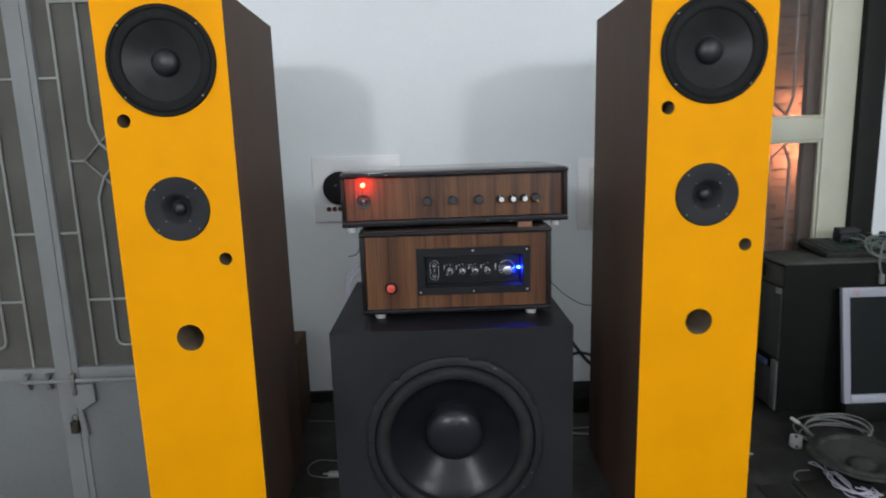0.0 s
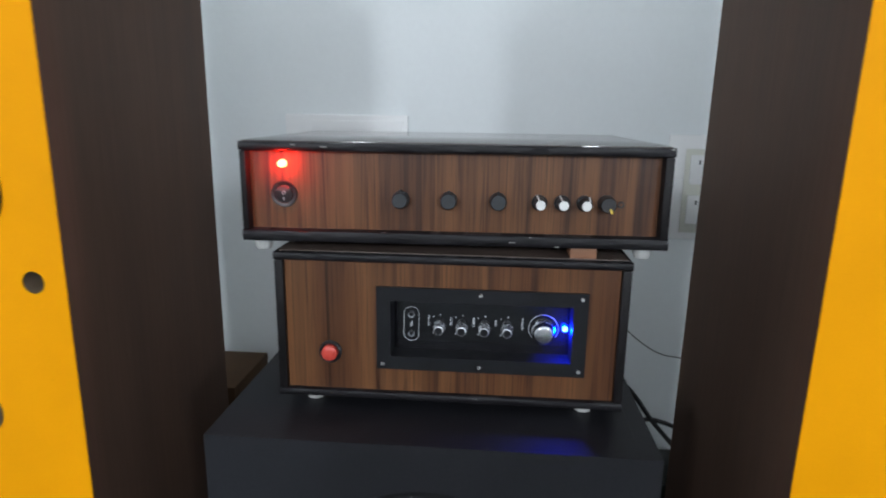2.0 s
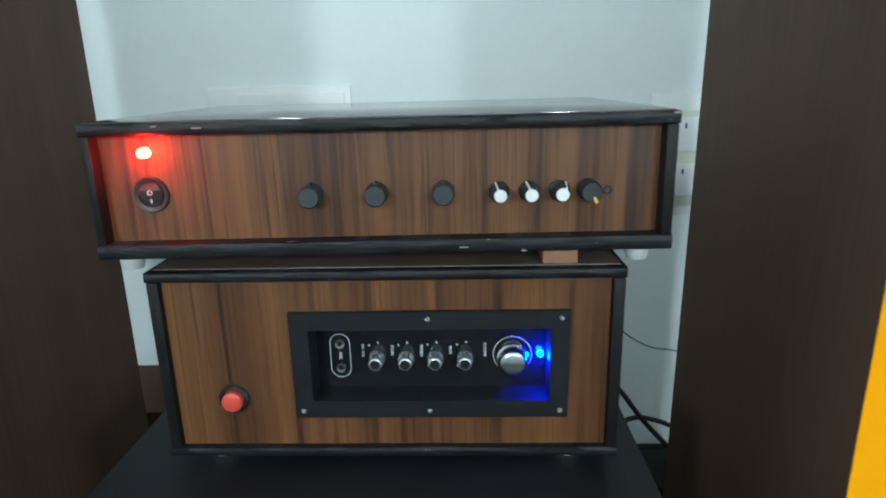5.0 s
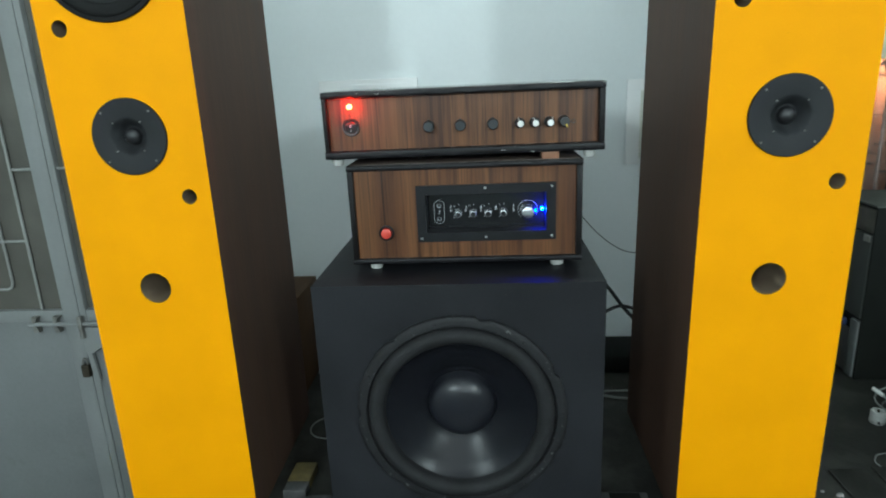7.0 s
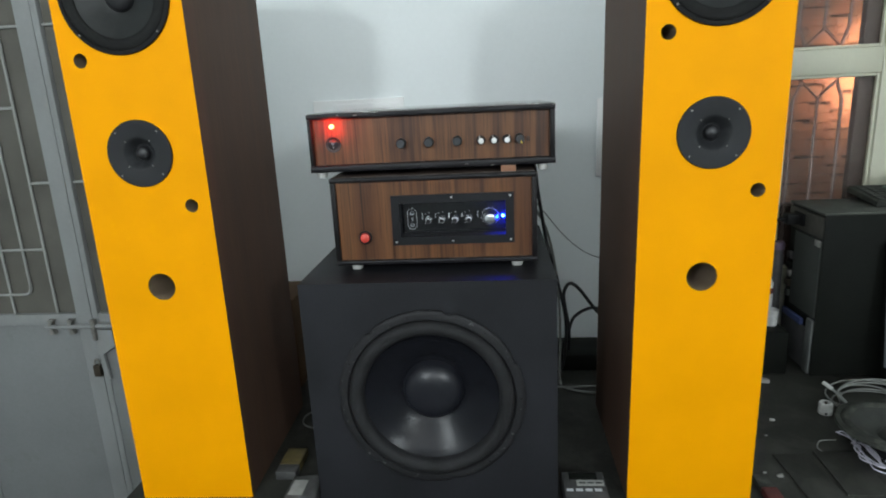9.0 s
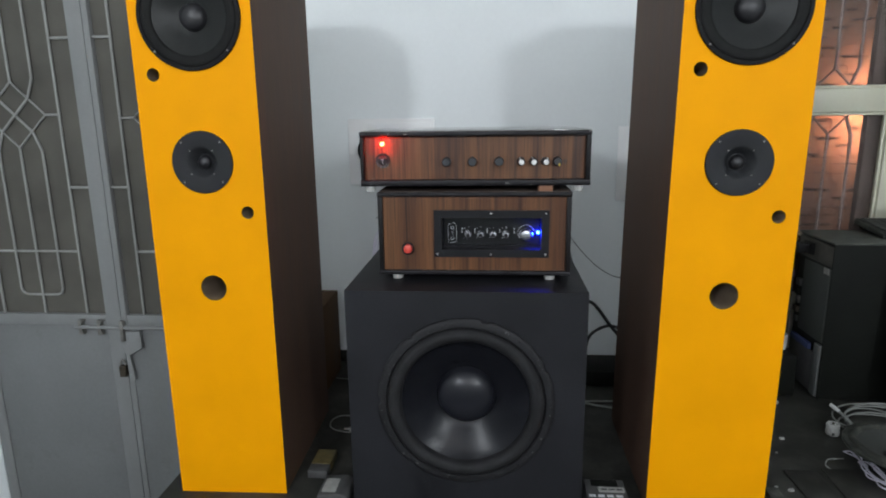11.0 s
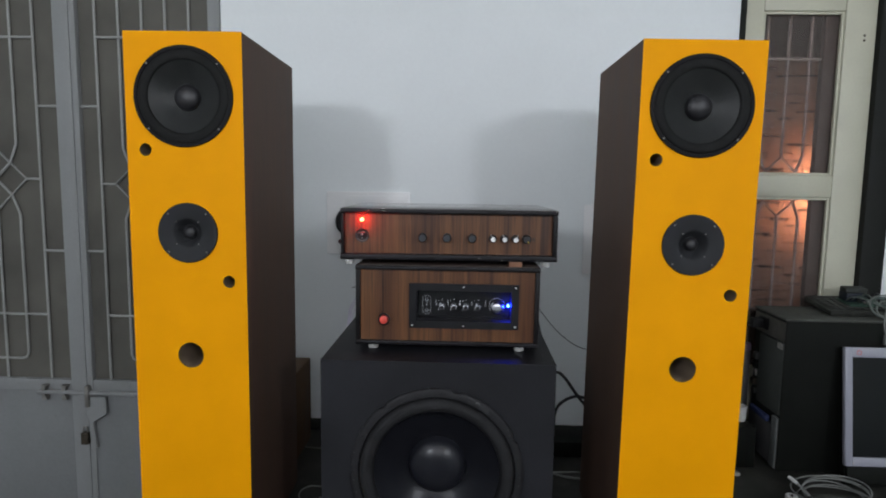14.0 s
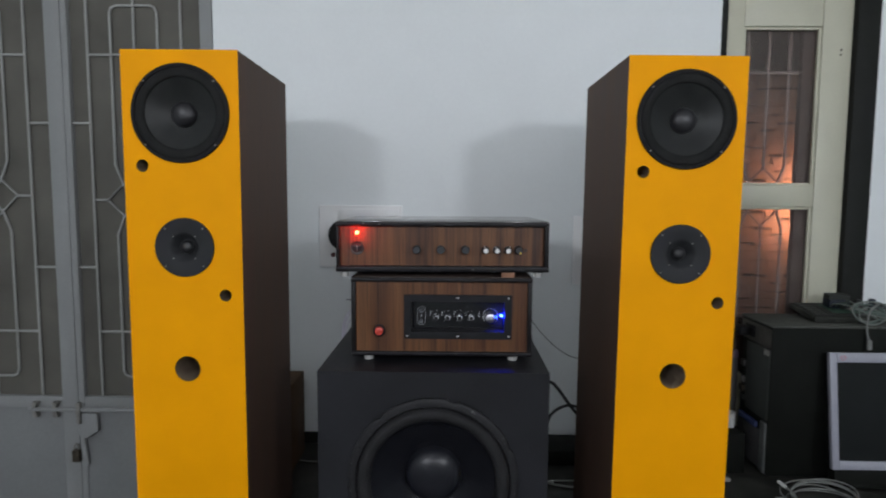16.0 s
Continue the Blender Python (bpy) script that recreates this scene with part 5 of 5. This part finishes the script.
# ---- round the subwoofer ----
CLUSTER = Vector((-0.007, 0.022, 0))
pk = thing("ochre_packet", (-0.296, 0.077, TABLE_Z), "small ochre and grey packet lying on the table", "packet")
bm = box(-0.317, -0.276, 0.062, 0.118, TABLE_Z, TABLE_Z + 0.018, 0.0015)
part("body", bm, M_OCHRE, pk)
part("grey_end", box(-0.3172, -0.2758, 0.034, 0.0618, TABLE_Z, TABLE_Z + 0.0175, 0.0015), M_GREYBOX, pk)
ad = thing("grey_adapter", (-0.245, -0.01, TABLE_Z), "small grey plastic adapter with a white label", "adapter")
part("body", prism([(-0.278, TABLE_Z), (-0.212, TABLE_Z), (-0.214, TABLE_Z + 0.018), (-0.23, TABLE_Z + 0.024), (-0.272, TABLE_Z + 0.02)], -0.05, 0.018, 0.002), M_GREYBOX, ad)
part("label", box(-0.265, -0.238, -0.045, -0.0, TABLE_Z + 0.0238, TABLE_Z + 0.0244), M_SCRAP, ad)
single("wire_hook", tube(smooth_path([(-0.205, 0.285, TABLE_Z + 0.003), (-0.265, 0.292, TABLE_Z + 0.004), (-0.308, 0.292, TABLE_Z + 0.007), (-0.326, 0.262, TABLE_Z + 0.009), (-0.319, 0.232, TABLE_Z + 0.006), (-0.285, 0.221, TABLE_Z + 0.003), (-0.215, 0.222, TABLE_Z + 0.003)]), 0.0016, 6), M_CABLE_W, (-0.3, 0.25, TABLE_Z), "hooked white wire end beside a subwoofer", "wire")
single("cable_plug", merge(box(-0.276, -0.248, 0.226, 0.238, TABLE_Z, TABLE_Z + 0.01, 0.002), tube([(-0.288, 0.232, TABLE_Z + 0.005), (-0.275, 0.232, TABLE_Z + 0.005)], 0.0028, 8)), M_SCRAP, (-0.265, 0.232, TABLE_Z), "small pale cable plug beside a subwoofer", "plug")
CLUSTER = Vector((0.004, 0.02, 0))
rb = thing("labelled_box", (0.264, -0.03, TABLE_Z), "small grey plastic box with printed white labels, on the table", "box")
part("body", box(0.228, 0.303, -0.07, 0.012, TABLE_Z, TABLE_Z + 0.038, 0.002), M_GREYBOX, rb)
part("lid_plate", box(0.24, 0.29, -0.012, 0.008, TABLE_Z + 0.038, TABLE_Z + 0.0395, 0.0005), M_CASE, rb)
part("label", box(0.252, 0.3, -0.03, -0.014, TABLE_Z + 0.038, TABLE_Z + 0.0388), M_SCRAP, rb, "white printed label")
for k in range(3):
    part("print_bar", box(0.2565 + k * 0.0145, 0.2675 + k * 0.0145, -0.024, -0.02, TABLE_Z + 0.0388, TABLE_Z + 0.0391), M_KNOB, rb)
for k in range(4):
    part("print_bar", box(0.232 + k * 0.0165, 0.244 + k * 0.0165, -0.045, -0.038, TABLE_Z + 0.038, TABLE_Z + 0.0384), M_PRINT, rb)
CLUSTER = Vector((0, 0, 0))
single("cardboard_box", box(-0.53, -0.392, 0.45, 0.615, TABLE_Z, 0.985, 0.002), M_CARD, (-0.46, 0.53, TABLE_Z), "brown cardboard box standing by the wall", "cardboard box")
single("black_power_strip", box(0.245, 0.62, 0.53, 0.65, TABLE_Z, TABLE_Z + 0.045, 0.006), M_CASE, (0.43, 0.6, TABLE_Z), "low black box lying against the wall", "box")
K = "black cable hanging behind stacked amplifiers"
single("black_cable", tube(smooth_path([(0.198, 0.302, 1.375), (0.208, 0.307, 1.31), (0.212, 0.312, 1.275), (0.221, 0.33, 1.22), (0.236, 0.385, 1.14), (0.257, 0.5, 1.07), (0.274, 0.5, 1.0), (0.29, 0.5, 0.92), (0.294, 0.5, 0.87), (0.288, 0.49, 0.8), (0.27, 0.48, TABLE_Z + 0.004)]), 0.0038), M_CABLE_K, (0.24, 0.5, 1.0), K, "cable", "black cables")
single("black_cable", tube(smooth_path([(0.308, 0.56, TABLE_Z + 0.049), (0.306, 0.55, 0.86), (0.293, 0.55, 0.94), (0.3, 0.55, 0.973), (0.315, 0.55, 0.98), (0.337, 0.55, 0.96), (0.375, 0.55, 0.908), (0.43, 0.55, 0.845), (0.46, 0.56, TABLE_Z + 0.05)]), 0.0045), M_CABLE_K, (0.34, 0.55, 0.81), "thick black cable arched against the wall", "cable", "black cables")
single("black_cable", tube(smooth_path([(0.302, 0.57, TABLE_Z + 0.05), (0.31, 0.56, 0.856), (0.32, 0.55, 0.888), (0.347, 0.55, 0.908), (0.38, 0.55, 0.912), (0.44, 0.56, 0.88), (0.5, 0.57, TABLE_Z + 0.05)]), 0.0042), M_CABLE_K, (0.36, 0.55, 0.81), "thick black cable arched against the wall", "cable", "black cables")
single("white_cable", tube(smooth_path([(0.196, 0.302, 1.25), (0.205, 0.33, 1.23), (0.222, 0.39, 1.195), (0.245, 0.48, 1.14), (0.262, 0.5, 1.07), (0.275, 0.5, 0.97), (0.278, 0.49, 0.86), (0.275, 0.46, TABLE_Z + 0.004), (0.3, 0.42, TABLE_Z + 0.004), (0.36, 0.4, TABLE_Z + 0.004), (0.42, 0.41, TABLE_Z + 0.004)]), 0.003), M_CABLE_W, (0.26, 0.46, TABLE_Z), "white cable hanging down onto the table", "cable")
single("white_cable", tube(smooth_path([(0.25, 0.44, TABLE_Z + 0.003), (0.29, 0.432, TABLE_Z + 0.004), (0.34, 0.436, TABLE_Z + 0.004), (0.42, 0.44, TABLE_Z + 0.003)]), 0.0025), M_CABLE_W, (0.33, 0.43, TABLE_Z), "white cable lying on the table behind a subwoofer", "cable")
single("thin_wire", tube(smooth_path([(0.194, 0.24, 1.258), (0.205, 0.3, 1.245), (0.251, 0.5, 1.167), (0.28, 0.5, 1.13), (0.309, 0.5, 1.1), (0.338, 0.5, 1.078), (0.367, 0.5, 1.064), (0.41, 0.48, 1.062), (0.44, 0.358, 1.07)]), 0.001, 6), M_CASE_GREY, (0.3, 0.5, 1.1), "thin grey wire sagging from an amplifier to a loudspeaker", "wire")
for dx, dz in ((0.0, 0.0), (0.004, -0.017), (-0.004, 0.006)):
    single("thin_white_wire", tube(smooth_path([(-0.13, 0.301, 1.25 + dz), (-0.165, 0.335, 1.24 + dz), (-0.189 + dx, 0.36, 1.224 + dz), (-0.215 + dx, 0.372, 1.2 + dz * 0.7), (-0.229 + dx, 0.382, 1.17 + dz * 0.4), (-0.232 + dx, 0.386, 1.1), (-0.215 + dx, 0.39, 0.95), (-0.2 + dx, 0.4, TABLE_Z + 0.003)]), 0.0021, 6), M_WIRE, (-0.2, 0.37, 1.2), "thin white wire looping down behind an amplifier", "wire", "amplifier wires")
single("hooked_wire", tube(smooth_path([(-0.172, 0.302, 1.31), (-0.188, 0.35, 1.302), (-0.192, 0.36, 1.285), (-0.196, 0.36, 1.255), (-0.205, 0.36, 1.243), (-0.221, 0.36, 1.24)]), 0.0011, 6), M_CABLE_K, (-0.19, 0.35, 1.28), "thin dark wire with a bent end behind an amplifier", "wire")
single("white_cable", tube(smooth_path([(-0.389, 0.541, TABLE_Z + 0.0025), (-0.35, 0.536, TABLE_Z + 0.0025), (-0.3, 0.53, TABLE_Z + 0.0025), (-0.22, 0.515, TABLE_Z + 0.0025)]), 0.0016, 6), M_CABLE_W, (-0.33, 0.53, TABLE_Z), "thin pale cable lying on the table by the wall", "cable")

# ---- bricks of the porch wall, behind the door glass ----
ROW, LONG = 0.031, 0.1
brick_mesh = mesh_of("brick", box(-LONG / 2, LONG / 2, -0.012, 0.004, -ROW / 2, ROW / 2, 0.0015, 1), M_BRICK)
rnd = random.Random(21)
for row in range(30):
    x = 1.0 + rnd.uniform(-0.06, 0.0)
    while x < 1.4:
        long, tall = rnd.uniform(0.035, 0.075), rnd.choice((1.07, 1.04, 0.86))
        brick = new("brick", brick_mesh)
        brick.matrix_basis = pose(x + long / 2, PORCH_Y + rnd.uniform(-0.003, 0.003), 1.05 + row * ROW + rnd.uniform(-0.007, 0.007), rnd.uniform(-2, 2), rnd.uniform(-1, 1), rnd.uniform(-1.5, 1.5)) @ Matrix.Diagonal(((long - 0.0015) / LONG, 1, tall * 0.96, 1))
        brick.parent = porch_wall
        x += long
